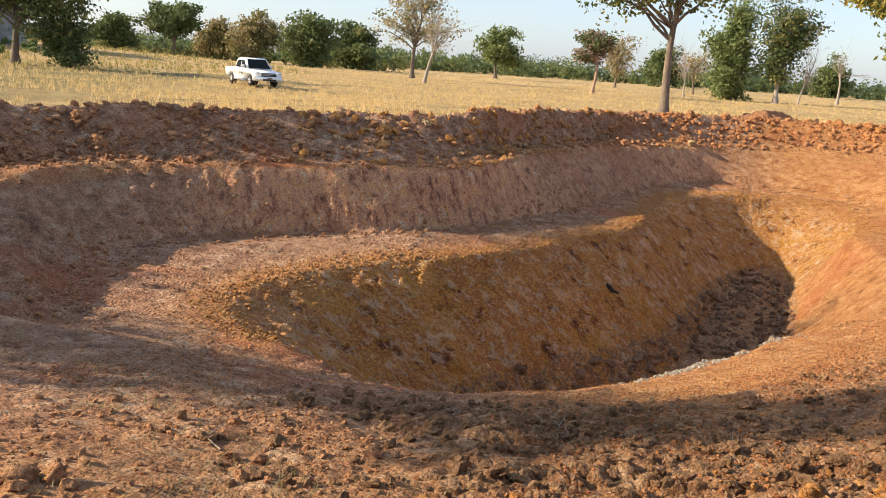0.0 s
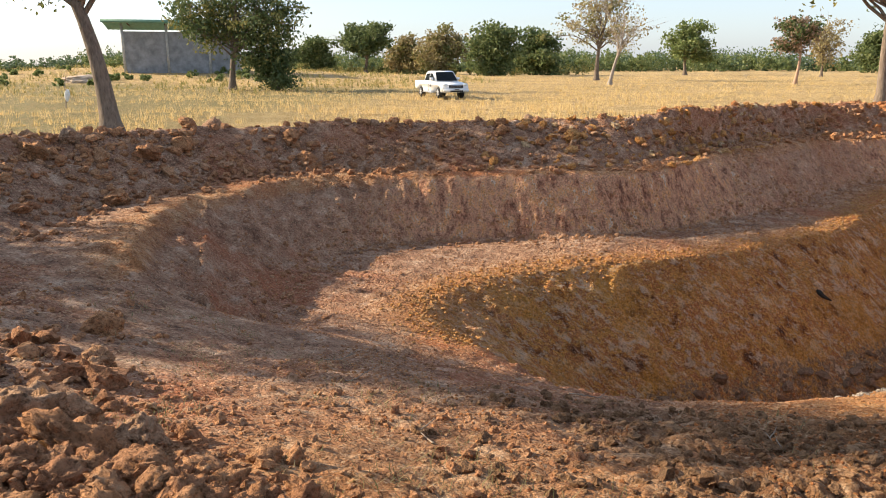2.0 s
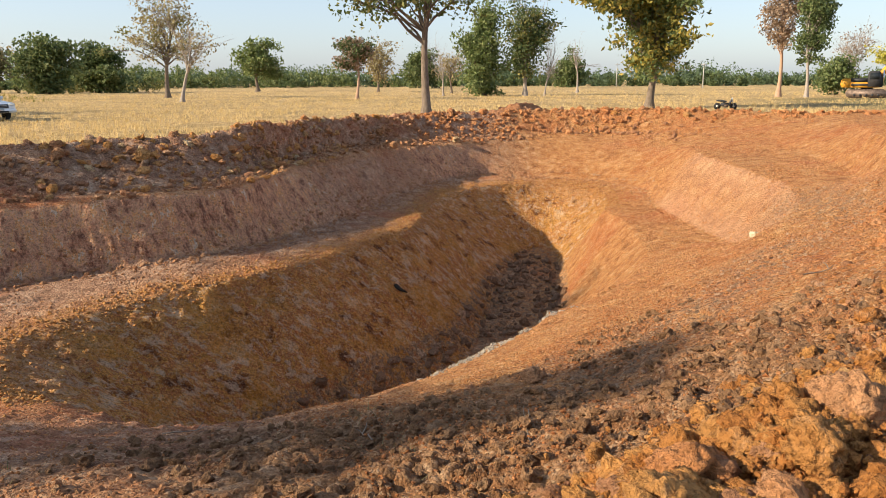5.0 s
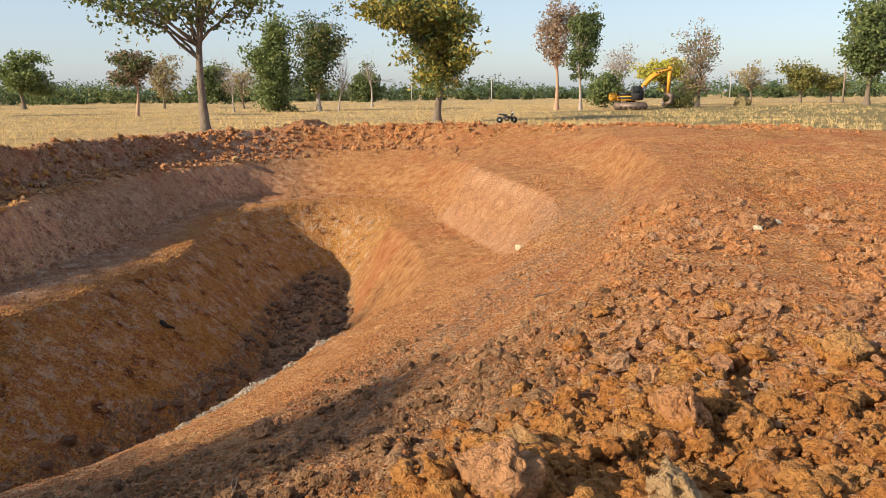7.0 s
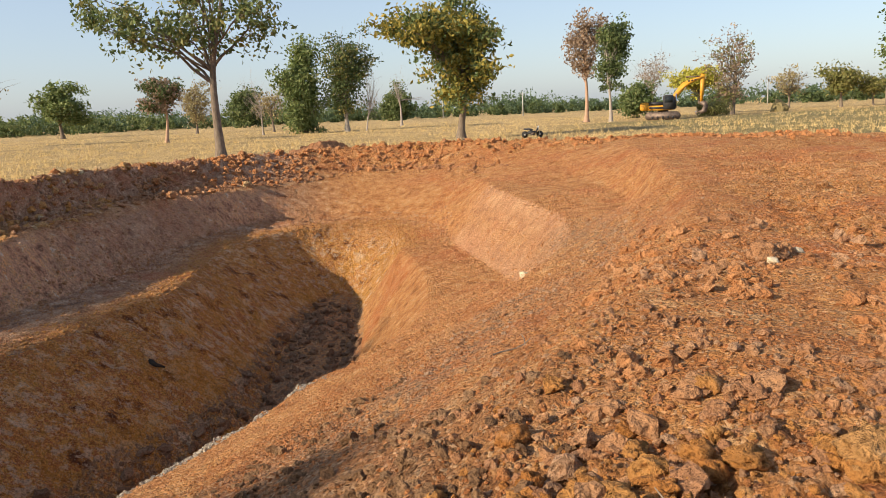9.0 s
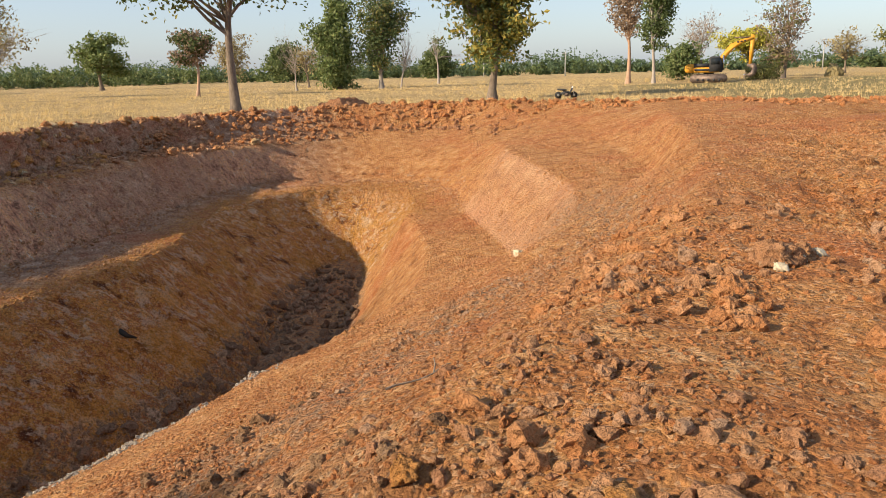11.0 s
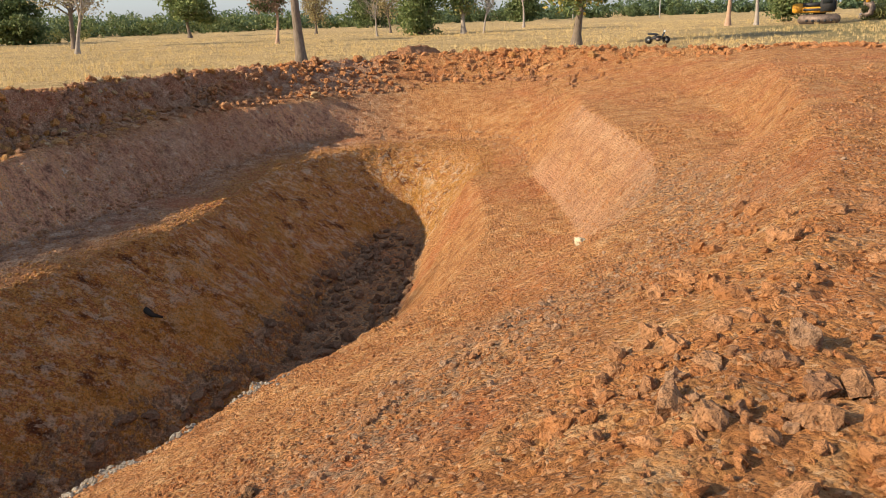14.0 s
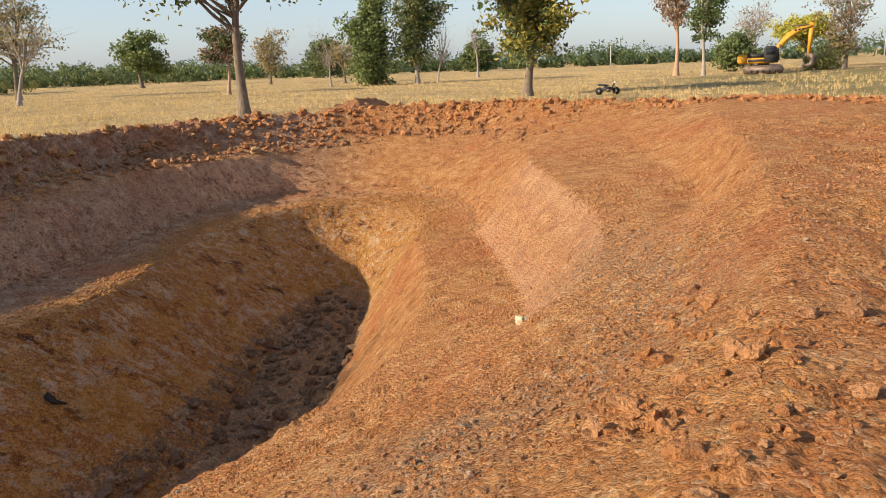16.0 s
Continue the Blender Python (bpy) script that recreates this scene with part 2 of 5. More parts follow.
def vnoise(x, y, size, seed):
    """Smooth value noise, -1 to 1, with cells of that size."""
    g = lattice(seed)
    u, v = x / size, y / size
    i, j = np.floor(u).astype(int), np.floor(v).astype(int)
    a, b = u - i, v - j
    a, b = a * a * (3 - 2 * a), b * b * (3 - 2 * b)
    q = lambda p, r: g[p % 64, r % 64]
    return 2 * ((q(i, j) * (1 - a) + q(i + 1, j) * a) * (1 - b) + (q(i, j + 1) * (1 - a) + q(i + 1, j + 1) * a) * b) - 1


def fbm(x, y, size, seed, octaves=4, gain=0.5):
    out, amp = 0, 1.0
    for k in range(octaves):
        out = out + amp * vnoise(x + 17.3 * k, y - 9.1 * k, size / 2**k, seed + k)
        amp *= gain
    return out


# Break lines of the dig in plan, each with its heights
RIM = [(-5.4, 10.3, -4.1), (-5.75, 9.6, -3.7), (-6.5, 9, -3.1), (-7.3, 9.4, -2.68), (-8.1, 10.7, -2.65), (-8.6, 12.2, -2.65), (-8.7, 14.6, -2.65), (-7.2, 17.5, -2.65), (-4.4, 18.55, -2.65), (-1.9, 19.15, -2.65), (0.1, 20.15, -2.62), (1.7, 22.1, -2.58), (3.4, 25.2, -2.58), (6.7, 29.6, -2.65), (11.8, 32.8, -2.75), (15.6, 33.2, -2.75), (18.2, 31.6, -2.7), (18.9, 28.9, -2.68), (18, 26, -2.64), (16.6, 23.2, -2.6)]
FOOT = [(-5.4, 10.3, -4.1), (-6.2, 12.4, -4.15), (-6.4, 14.4, -4.15), (-5.8, 16.3, -4.15), (-3.7, 17.85, -4.15), (-1, 18.5, -4.15), (1.1, 20.1, -4.15), (3.65, 22.6, -4.15), (6.6, 27, -4.1), (9.3, 30.1, -4.08), (11.6, 31.2, -4.08), (13.7, 30.5, -4.1), (15.3, 29.1, -4.12), (15.9, 27.2, -4.18), (15.6, 25, -4.25), (14.75, 22.9, -4.32)]
LIP = [(-2.5, 10.6, -4.2), (-3.1, 11.3, -4.2), (-3.45, 12.2, -4.2), (-3.3, 13.4, -4.2), (-2.7, 14.5, -4.2), (-1.1, 15.95, -4.2), (0.3, 16.5, -4.2), (1.5, 17.3, -4.2), (2.7, 18.3, -4.2), (4.4, 20.2, -4.22), (5.55, 21.5, -4.25), (6.15, 23, -4.28), (7.5, 25.8, -4.2), (8.3, 27.1, -4.18), (10.2, 28.5, -4.18), (12.2, 29.2, -4.2), (14.2, 28.8, -4.22), (14.9, 27.4, -4.28), (14.4, 25.6, -4.38), (13.3, 23.9, -4.42)]
NEARLIP = [(-2.5, 10.6, -4.2), (-1.6, 9.85, -4.2), (-0.6, 9.42, -4.2), (0.5, 9.32, -4.2), (1.5, 9.5, -4.22), (2.4, 9.95, -4.25), (3.3, 10.5, -4.28), (4.2, 11.2, -4.3), (5.1, 11.85, -4.3), (6.3, 12.9, -4.35), (8.1, 14.2, -4.4), (9.2, 15.05, -4.4), (10.45, 16.5, -4.42), (11.55, 18.5, -4.44), (12.4, 20.7, -4.46), (13, 22.6, -4.46), (13.3, 23.9, -4.42)]
FLOOR = [(-0.3, 12.1, -7.2), (1.2, 14.3, -7.6), (3.4, 15.9, -7.6), (5.6, 17.6, -7.4), (7, 19.5, -7.2), (8.6, 22.6, -7.05), (10.1, 25.2, -6.85), (11.5, 26.9, -6.6), (12.6, 26.8, -6.45), (12, 24.9, -6.65), (11, 22.7, -6.85), (9.9, 20.8, -6.95), (8.3, 18.3, -7.3), (6.2, 15.8, -7.6), (3.9, 13.2, -7.7), (1.2, 11.4, -7.4), (-0.3, 12.1, -7.2)]
STEPFOOT = [(10.9, 13.3, -3.35), (12.5, 16.2, -4.05), (13.8, 19.5, -4.3), (14.75, 22.9, -4.32)]
STEPTOP = [(10.8, 12.9, -3.1), (11.9, 13.3, -2.75), (13.1, 14.5, -2.6), (14.25, 16.5, -2.58), (15.4, 19.6, -2.58), (16.6, 23.2, -2.6)]
STEPBACK = [(14.6, 13.9, -2.5), (17.6, 18.0, -2.5), (20.0, 23.0, -2.38), (21.5, 27.0, -2.15)]
BERM = [(3.2, 6.2, -2.85), (5.2, 7.1, -2.62), (6.75, 8, -2.5), (8.2, 9.2, -2.42), (9.5, 9.6, -2.4), (11.2, 10.8, -2.4), (13.1, 14.5, -2.6)]
SHOULDER = [(4.6, 4.4, -1.65), (5.7, 5.0, -1.52), (7.4, 5.9, -1.5), (9.3, 7.4, -1.48), (11.9, 9.8, -1.5), (14.9, 13.1, -1.5), (18.8, 18.0, -1.5), (23.0, 23.0, -1.5), (26.0, 26.5, -1.45)]
APRONTOP = [(-7.0, 4.6, -2.1), (-4.5, 3.6, -2.15), (-3.0, 3.3, -2.2), (0.0, 3.6, -2.35), (2.2, 3.9, -2.3), (3.6, 4.2, -2.0), (4.6, 4.4, -1.65)]
HEAP = [(-6.5, 1.6, -1.3), (-4.5, 2.1, -1.45), (-3.0, 2.3, -1.6), (-1.0, 2.0, -1.7), (1.0, 2.2, -1.55), (2.3, 2.6, -1.4), (3.6, 2.7, -1.45), (4.6, 2.9, -1.52)]
TREAD = [(-2.0, -0.8, -1.7), (0.0, 0.0, -1.68), (2.2, 0.9, -1.6), (4.3, 1.9, -1.55), (6.4, 4.4, -1.5)]
LEFTBANK = [(-11.5, 3.0, -1.5), (-10.0, 5.0, -2.1), (-9.2, 7.5, -2.5), (-9.3, 9.5, -2.6)]
RIDGEFOOT = [(-9.3, 9.5, -2.6), (-10.0, 12.0, -2.62), (-9.7, 15.0, -2.62), (-7.6, 18.3, -2.62), (-4.5, 19.3, -2.62), (-2.1, 20.0, -2.62), (-0.2, 21.0, -2.58), (1.2, 22.9, -2.55), (2.8, 26.0, -2.5), (6.1, 30.5, -2.47), (11.5, 33.5, -2.47), (16.3, 34.1, -2.47), (19.4, 32.4, -2.45), (20.7, 29.0, -2.4)]
CREST = [(-13.5, 2.0, -1.35), (-13.0, 8.0, -1.3), (-12.4, 13.0, -1.32), (-10.6, 17.2, -1.4), (-7.0, 20.3, -1.52), (-3.5, 21.8, -1.48), (0.0, 23.3, -1.38), (2.2, 25.9, -1.3), (5.2, 30.6, -1.4), (9.5, 34.2, -1.45), (14.0, 36.1, -1.42), (19.0, 35.5, -1.42), (23.0, 32.0, -1.42), (26.5, 28.5, -1.45), (31.0, 25.5, -1.5), (35.0, 21.0, -1.6)]
OUTER = [(-17.0, 2.0, -2.15), (-16.2, 9.0, -2.15), (-15.4, 14.0, -2.15), (-13.0, 19.5, -2.15), (-8.5, 23.0, -2.15), (-4.3, 24.5, -2.15), (-1.2, 26.0, -2.15), (1.0, 28.5, -2.15), (4.0, 33.0, -2.15), (8.8, 37.0, -2.15), (14.0, 39.0, -2.15), (20.0, 38.4, -2.15), (25.0, 35.0, -2.15), (29.5, 31.0, -2.15), (35.0, 28.0, -2.15), (40.0, 22.0, -2.15)]
X0, X1, Y0, Y1 = -20.0, 42.0, -8.0, 43.0


def smooth_line(points, step=0.05):
    """Catmull-Rom through the break line's corners."""
    p = np.array(points, float)
    p = np.vstack([2 * p[0] - p[1], p, 2 * p[-1] - p[-2]])
    out = []
    for a, b, c, d in zip(p, p[1:], p[2:], p[3:]):
        n = max(2, int(np.linalg.norm(c - b) / step))
        t = np.linspace(0, 1, n, endpoint=False)[:, None]
        out.append(0.5 * (2 * b + (c - a) * t + (2 * a - 5 * b + 4 * c - d) * t**2 + (3 * b - a - 3 * c + d) * t**3))
    return np.vstack(out + [p[-2:-1]])


LINES = [smooth_line(one) for one in (RIM, FOOT, LIP, NEARLIP, FLOOR, STEPFOOT, STEPTOP, STEPBACK, BERM, SHOULDER, APRONTOP, HEAP, TREAD, LEFTBANK, RIDGEFOOT, CREST, OUTER)]


def relief():
    """A sheet stretched between the break lines, coarse to fine."""
    z = None
    for cell, rounds in ((0.8, 400), (0.4, 300), (0.2, 250), (0.1, 160)):
        nx, ny = int(round((X1 - X0) / cell)) + 1, int(round((Y1 - Y0) / cell)) + 1
        fixed, total, count = np.zeros((nx, ny), bool), np.zeros((nx, ny)), np.zeros((nx, ny))
        for line in LINES:
            i = np.clip(np.round((line[:, 0] - X0) / cell).astype(int), 0, nx - 1)
            j = np.clip(np.round((line[:, 1] - Y0) / cell).astype(int), 0, ny - 1)
            np.add.at(total, (i, j), line[:, 2])
            np.add.at(count, (i, j), 1)
        fixed = count > 0
        if z is None:
            z = np.full((nx, ny), -2.0)
        else:
            z = upsample(z, nx, ny)
        held = np.where(fixed, total / np.maximum(count, 1), 0)
        for _ in range(rounds):
            z[fixed] = held[fixed]
            z[0, :], z[:, -1] = -2.15, -2.15
            z[:, 0], z[-1, :] = z[:, 1], z[-2, :]
            z[1:-1, 1:-1] = 0.25 * (z[:-2, 1:-1] + z[2:, 1:-1] + z[1:-1, :-2] + z[1:-1, 2:])
        z[fixed] = held[fixed]
    return z, cell


def upsample(z, nx, ny):
    a = np.interp(np.linspace(0, z.shape[0] - 1, nx), range(z.shape[0]), range(z.shape[0]))
    b = np.linspace(0, z.shape[1] - 1, ny)
    i, j = np.minimum(a.astype(int), z.shape[0] - 2), np.minimum(b.astype(int), z.shape[1] - 2)
    u, v = (a - i)[:, None], (b - j)[None]
    return (z[i][:, j] * (1 - u) + z[i + 1][:, j] * u) * (1 - v) + (z[i][:, j + 1] * (1 - u) + z[i + 1][:, j + 1] * u) * v


SHEET, CELL = relief()
for _ in range(1):  # blunt the edges a little
    SHEET[1:-1, 1:-1] = 0.5 * SHEET[1:-1, 1:-1] + 0.125 * (SHEET[:-2, 1:-1] + SHEET[2:, 1:-1] + SHEET[1:-1, :-2] + SHEET[1:-1, 2:])


def inside(x, y, poly):
    out = np.zeros(np.shape(x), bool)
    px, py = poly[:, 0], poly[:, 1]
    for a, b, c, d in zip(px, py, np.roll(px, -1), np.roll(py, -1)):
        out ^= ((b > y) != (d > y)) & (x < (c - a) * (y - b) / (d - b + 1e-12) + a)
    return out


PIT = np.vstack([smooth_line(LIP, 0.5)[:, :2], smooth_line(NEARLIP, 0.5)[::-1, :2]])
DIG = np.vstack([smooth_line(OUTER, 0.8)[:, :2], [(40, -60), (-17, -60)]])
UPPER = np.vstack([smooth_line(RIM, 0.5)[:, :2], smooth_line(NEARLIP, 0.5)[::-1, :2]])


def near_line(x, y, line, step=6):
    d = np.full(np.shape(x), 1e9)
    for q in line[::step]:
        d = np.minimum(d, (x - q[0]) ** 2 + (y - q[1]) ** 2)
    return np.sqrt(d)


def base_height(x, y):
    """The dig and the field with no small relief."""
    u, v = (np.clip(x, X0, X1) - X0) / CELL, (np.clip(y, Y0, Y1) - Y0) / CELL
    i = np.clip(u.astype(int), 0, SHEET.shape[0] - 2)
    j = np.clip(v.astype(int), 0, SHEET.shape[1] - 2)
    a, b = u - i, v - j
    z = (SHEET[i, j] * (1 - a) + SHEET[i + 1, j] * a) * (1 - b) + (SHEET[i, j + 1] * (1 - a) + SHEET[i + 1, j + 1] * a) * b
    out = np.maximum(np.maximum(X0 - x, x - X1), np.maximum(Y0 - y, y - Y1)).clip(0)
    z = z + (-2.15 - z) * np.clip(out / 6, 0, 1)
    # a low overgrown bank beyond the stubble to the west
    bank = np.exp(-(((x + 75) / 34) ** 2 + ((y - 112) / 34) ** 2)) * 2.2
    return z + bank


def rough_of(x, y):
    """How lumpy the ground is: spoil about 1, trodden ground and field less."""
    r = np.exp(-(near_line(x, y, LINES[15], 12) / 2.2) ** 2) * 1.0
    r = np.maximum(r, np.exp(-(near_line(x, y, LINES[11], 12) / 1.4) ** 2) * 1.2)
    r = np.maximum(r, np.exp(-(near_line(x, y, LINES[8], 12) / 1.0) ** 2) * 0.55)
    right = np.clip((x * 0.7 - y * 0.72 - 1.0) / 2.0, 0, 1) * inside(x, y, DIG)
    r = np.maximum(r, right * 1.05)
    r = np.maximum(r, 0.85 * moist_shade_of(x, y))
    return r


def moist_shade_of(x, y):
    """Where the near slope's dark damp soil is coloured darker for its shade."""
    edge_ = 0.9 * fbm(x, y, 1.6, 231, 3)
    return np.clip((x + 1.6 + edge_) / 2.4, 0, 1) * np.clip((5.0 - x + edge_) / 1.6, 0, 1) * np.clip((y - 3.2) / 0.8, 0, 1) * np.clip((7.4 + 0.12 * x - y + edge_) / 1.2, 0, 1)


def ridged(x, y, size, seed, octaves=3):
    """Sharp-edged chips and ribs, about -1 to 1."""
    out, amp = 0, 1.0
    for k in range(octaves):
        out = out + amp * (1 - 2.2 * np.abs(vnoise(x + 13.7 * k, y + 5.1 * k, size / 2**k, seed + k)))
        amp *= 0.55
    return out / 1.6


def crumble(x, y, size, seed):
    """Rounded lumps with sharp gaps between them, 0 to 1; the grain is turned so that no grid shows."""
    c, q = math.cos(seed * 1.3), math.sin(seed * 1.3)
    u, v = x * c - y * q, x * q + y * c
    u, v = u + 0.35 * size * vnoise(x, y, size * 1.7, seed + 5), v + 0.35 * size * vnoise(x, y, size * 1.7, seed + 6)
    return 1 - np.abs(vnoise(u, v, size, seed)) ** 0.7


def height(x, y):
    x, y = np.asarray(x, float), np.asarray(y, float)
    dig = inside(x, y, DIG)
    b = base_height(x, y)
    r = np.where(dig, np.maximum(rough_of(x, y), 0.34), 0.35)
    patch = np.clip(0.75 + 0.9 * fbm(x, y, 1.3, 57, 2), 0.25, 1.7)
    z = b + fbm(x, y, 0.9, 11, 3, 0.6) * 0.05 * r + fbm(x, y, 3.5, 51, 3) * 0.07 * np.where(dig, 1.0, 1.3)
    z = z - r * patch * (0.11 * crumble(x, y, 0.42, 21) ** 2 + 0.10 * crumble(x, y, 0.21, 22) ** 1.5 + 0.07 * crumble(x, y, 0.11, 23) ** 1.5) * np.where(dig, 1, 0.4)
    # grooves left by the bucket along the graded ramp
    across = x * 0.88 - y * 0.47 + 0.5 * vnoise(x, y, 2.2, 61)
    ramp_zone = np.clip((x - 4.5) / 2, 0, 1) * np.clip((15.5 - y) / 2, 0, 1) * np.clip((b + 4.6) / 0.5, 0, 1) * np.clip((-1.6 - b) / 0.3, 0, 1) * dig
    z = z + ramp_zone * 0.016 * np.sin(across * 2 * math.pi / 0.37) * np.clip(0.3 + vnoise(x, y, 1.1, 63), 0, 1)
    # bucket furrows slanting down the dug face
    pit = inside(x, y, PIT)
    along_face = x * 0.65 + y * 0.76 + 0.75 * b
    across_face = x * 0.76 - y * 0.65
    furrow = ridged(along_face, across_face * 0.22 + b * 0.2, 0.34, 71) * 0.13 + fbm(x, y, 0.8, 75, 4, 0.65) * 0.11 + ridged(x, y, 0.45, 78) * 0.07
    z = z + np.where(pit & (b > -7.0), furrow, 0) * np.clip((-4.22 - b) / 0.5, 0, 1) * np.clip((9.6 - x) / 1.5, 0.12, 1)
    # vertical claw ribs down the upper bank
    bank = inside(x, y, UPPER) & ~pit & (x < 13.0)
    face_ = np.clip((b + 4.1) / 0.25, 0, 1) * np.clip((-2.68 - b) / 0.15, 0, 1)
    rib = ridged(x * 0.87 + y * 0.49, b * 0.25, 0.42, 81) * 0.13 + fbm(x, y, 0.5, 85, 3, 0.6) * 0.06
    return z + np.where(bank, rib, 0) * face_ * np.clip((10.5 - x) / 3, 0, 1)


def spread(lo, hi, step, far, grow=1.16):
    """Grid lines: even inside, wider and wider outside."""
    mid = list(np.arange(lo, hi + step / 2, step))
    right, d = [], step
    while (right[-1] if right else hi) < far:
        d *= grow
        right.append((right[-1] if right else hi) + d)
    left, d = [], step
    while (left[-1] if left else lo) > -far:
        d *= grow
        left.append((left[-1] if left else lo) - d)
    return np.array(left[::-1] + mid + right)


def link_mesh(name, verts, faces, material, parent=None, smooth=False):
    me = bpy.data.meshes.new(name)
    verts, faces = np.asarray(verts, np.float32), np.asarray(faces, np.int32)
    k = faces.shape[1]
    me.vertices.add(len(verts))
    me.vertices.foreach_set("co", verts.ravel())
    me.loops.add(faces.size)
    me.loops.foreach_set("vertex_index", faces.ravel())
    me.polygons.add(len(faces))
    me.polygons.foreach_set("loop_start", np.arange(0, faces.size, k, dtype=np.int32))
    me.polygons.foreach_set("use_smooth", np.full(len(faces), smooth))
    me.update(calc_edges=True)
    me.materials.append(material)
    ob = new(name, me)
    ob.parent = parent
    return ob


def build_ground():
    def lines(lo, a, b, hi, fine, coarse):
        whole = spread(lo, hi, coarse, 2600)
        return np.concatenate([whole[whole < a - coarse / 2], np.arange(a, b, fine), whole[whole > b + coarse / 2]])

    gx, gy = lines(-13.0, -3.6, 12.0, 24.0, 0.038, 0.08), lines(0.6, 2.6, 12.2, 36.0, 0.038, 0.08)
    x, y = [a.ravel() for a in np.meshgrid(gx, gy, indexing="ij")]
    z = height(x, y)
    nx, ny = len(gx), len(gy)
    i = (np.arange(nx - 1)[:, None] * ny + np.arange(ny - 1)).ravel()
    ob = link_mesh("ground", np.stack([x, y, z], 1), np.stack([i, i + ny, i + ny + 1, i + 1], 1), EARTH, smooth=True)
    dig = inside(x, y, DIG).astype(float)
    pit = inside(x, y, PIT).astype(float)
    b = base_height(x, y)
    upper = inside(x, y, UPPER) & (pit < 0.5)
    slope = np.hypot(*np.gradient(b.reshape(nx, ny), gx, gy)).ravel()
    wob = fbm(x, y, 2.5, 91, 3) * 0.25
    warm = np.clip((x - 0.5 * (y - 9) + 1.5) / 5 + wob, 0, 1)
    strip = np.exp(-(near_line(x, y, LINES[2], 12) / 0.9) ** 2)
    warm = np.maximum(warm, strip)
    warm = np.maximum(warm, 0.7 * np.exp(-(near_line(x, y, LINES[0], 12) / 0.6) ** 2) * (b > -2.9))
    warm = np.maximum(warm, np.exp(-(near_line(x, y, LINES[11], 12) / 1.3) ** 2) * (x > 0.5))
    values = {
        "field": np.clip((1 - dig) + 0, 0, 1),
        "dug": pit * np.clip((slope - 0.35) / 0.4, 0, 1) * (near_line(x, y, LINES[2], 10) < near_line(x, y, LINES[3], 10)),
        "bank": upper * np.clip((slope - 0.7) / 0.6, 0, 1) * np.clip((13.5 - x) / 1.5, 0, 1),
        "warm": warm,
        "grey": np.maximum(np.exp(-(near_line(x, y, LINES[8], 12) / 0.8) ** 2), pit * (b < -6.5)),
        "moist_shade": moist_shade_of(x, y),
        "pale": np.exp(-(np.minimum(near_line(x, y, LINES[5], 10), near_line(x, y, LINES[6], 10)) / 0.9) ** 2) * np.clip((slope - 0.45) / 0.3, 0, 1) * (x > 11),
        "green": (1 - dig) * np.clip(np.maximum((-x - 12) / 10, (x - y * 0.55 - 14) / 14) * (y < 70), 0, 0.8),
    }
    for key, value in values.items():
        a = ob.data.attributes.new(key, "FLOAT", "POINT")
        a.data.foreach_set("value", np.asarray(value, np.float32))
    tagged(ob, "dug orange-brown earth pit in a dry stubble field", "ground", kind="structure")
    return ob


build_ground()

# ---- clods, pebbles, straw ----


def part(name, bm, material, parent=None, label="", smooth=True):
    me = bpy.data.meshes.new(name)
    bm.to_mesh(me)
    bm.free()
    for p in me.polygons:
        p.use_smooth = smooth
    me.materials.append(material)
    ob = new(name, me)
    ob.parent = parent
    if label:
        ob["label"] = label
    return ob


def lump(level, seed, rugged=0.3):
    """Vertices and faces of one broken clod of about unit radius."""
    bm = bmesh.new()
    bmesh.ops.create_icosphere(bm, subdivisions=level, radius=1.0)
    rng = random.Random(seed)
    off = Vector((rng.uniform(-50, 50), rng.uniform(-50, 50), rng.uniform(-50, 50)))
    squash = Vector((rng.uniform(0.8, 1.25), rng.uniform(0.75, 1.1), rng.uniform(0.6, 0.85)))
    cuts = [(Vector((rng.gauss(0, 1), rng.gauss(0, 1), rng.gauss(0, 1))).normalized(), rng.uniform(0.6, 0.95)) for _ in range(6)]
    for v in bm.verts:
        q = v.co.normalized()
        r = 1 + rugged * noise.noise(q * 1.3 + off) + rugged * 0.9 * noise.noise(q * 2.7 + off) + rugged * 0.7 * noise.noise(q * 5.5 + off) + (rugged * 0.75 * abs(noise.noise(q * 9.5 + off)) if level > 2 else 0)
        p = q * r
        for n, d in cuts:  # flat broken faces
            over = p.dot(n) - d
            if over > 0:
                p -= n * over * 0.6
        v.co = Vector((p.x * squash.x, p.y * squash.y, p.z * squash.z))
    verts = np.array([v.co[:] for v in bm.verts])
    faces = np.array([[v.index for v in f.verts] for f in bm.faces])
    bm.free()
    return verts, faces


def turns(n, rng):
    """n random turns about all axes."""
    q = rng.normal(size=(n, 4))
    q /= np.linalg.norm(q, axis=1)[:, None]
    w, x, y, z = q.T
    return np.stack([1 - 2 * (y * y + z * z), 2 * (x * y - z * w), 2 * (x * z + y * w), 2 * (x * y + z * w), 1 - 2 * (x * x + z * z), 2 * (y * z - x * w), 2 * (x * z - y * w), 2 * (y * z + x * w), 1 - 2 * (x * x + y * y)], 1).reshape(n, 3, 3)


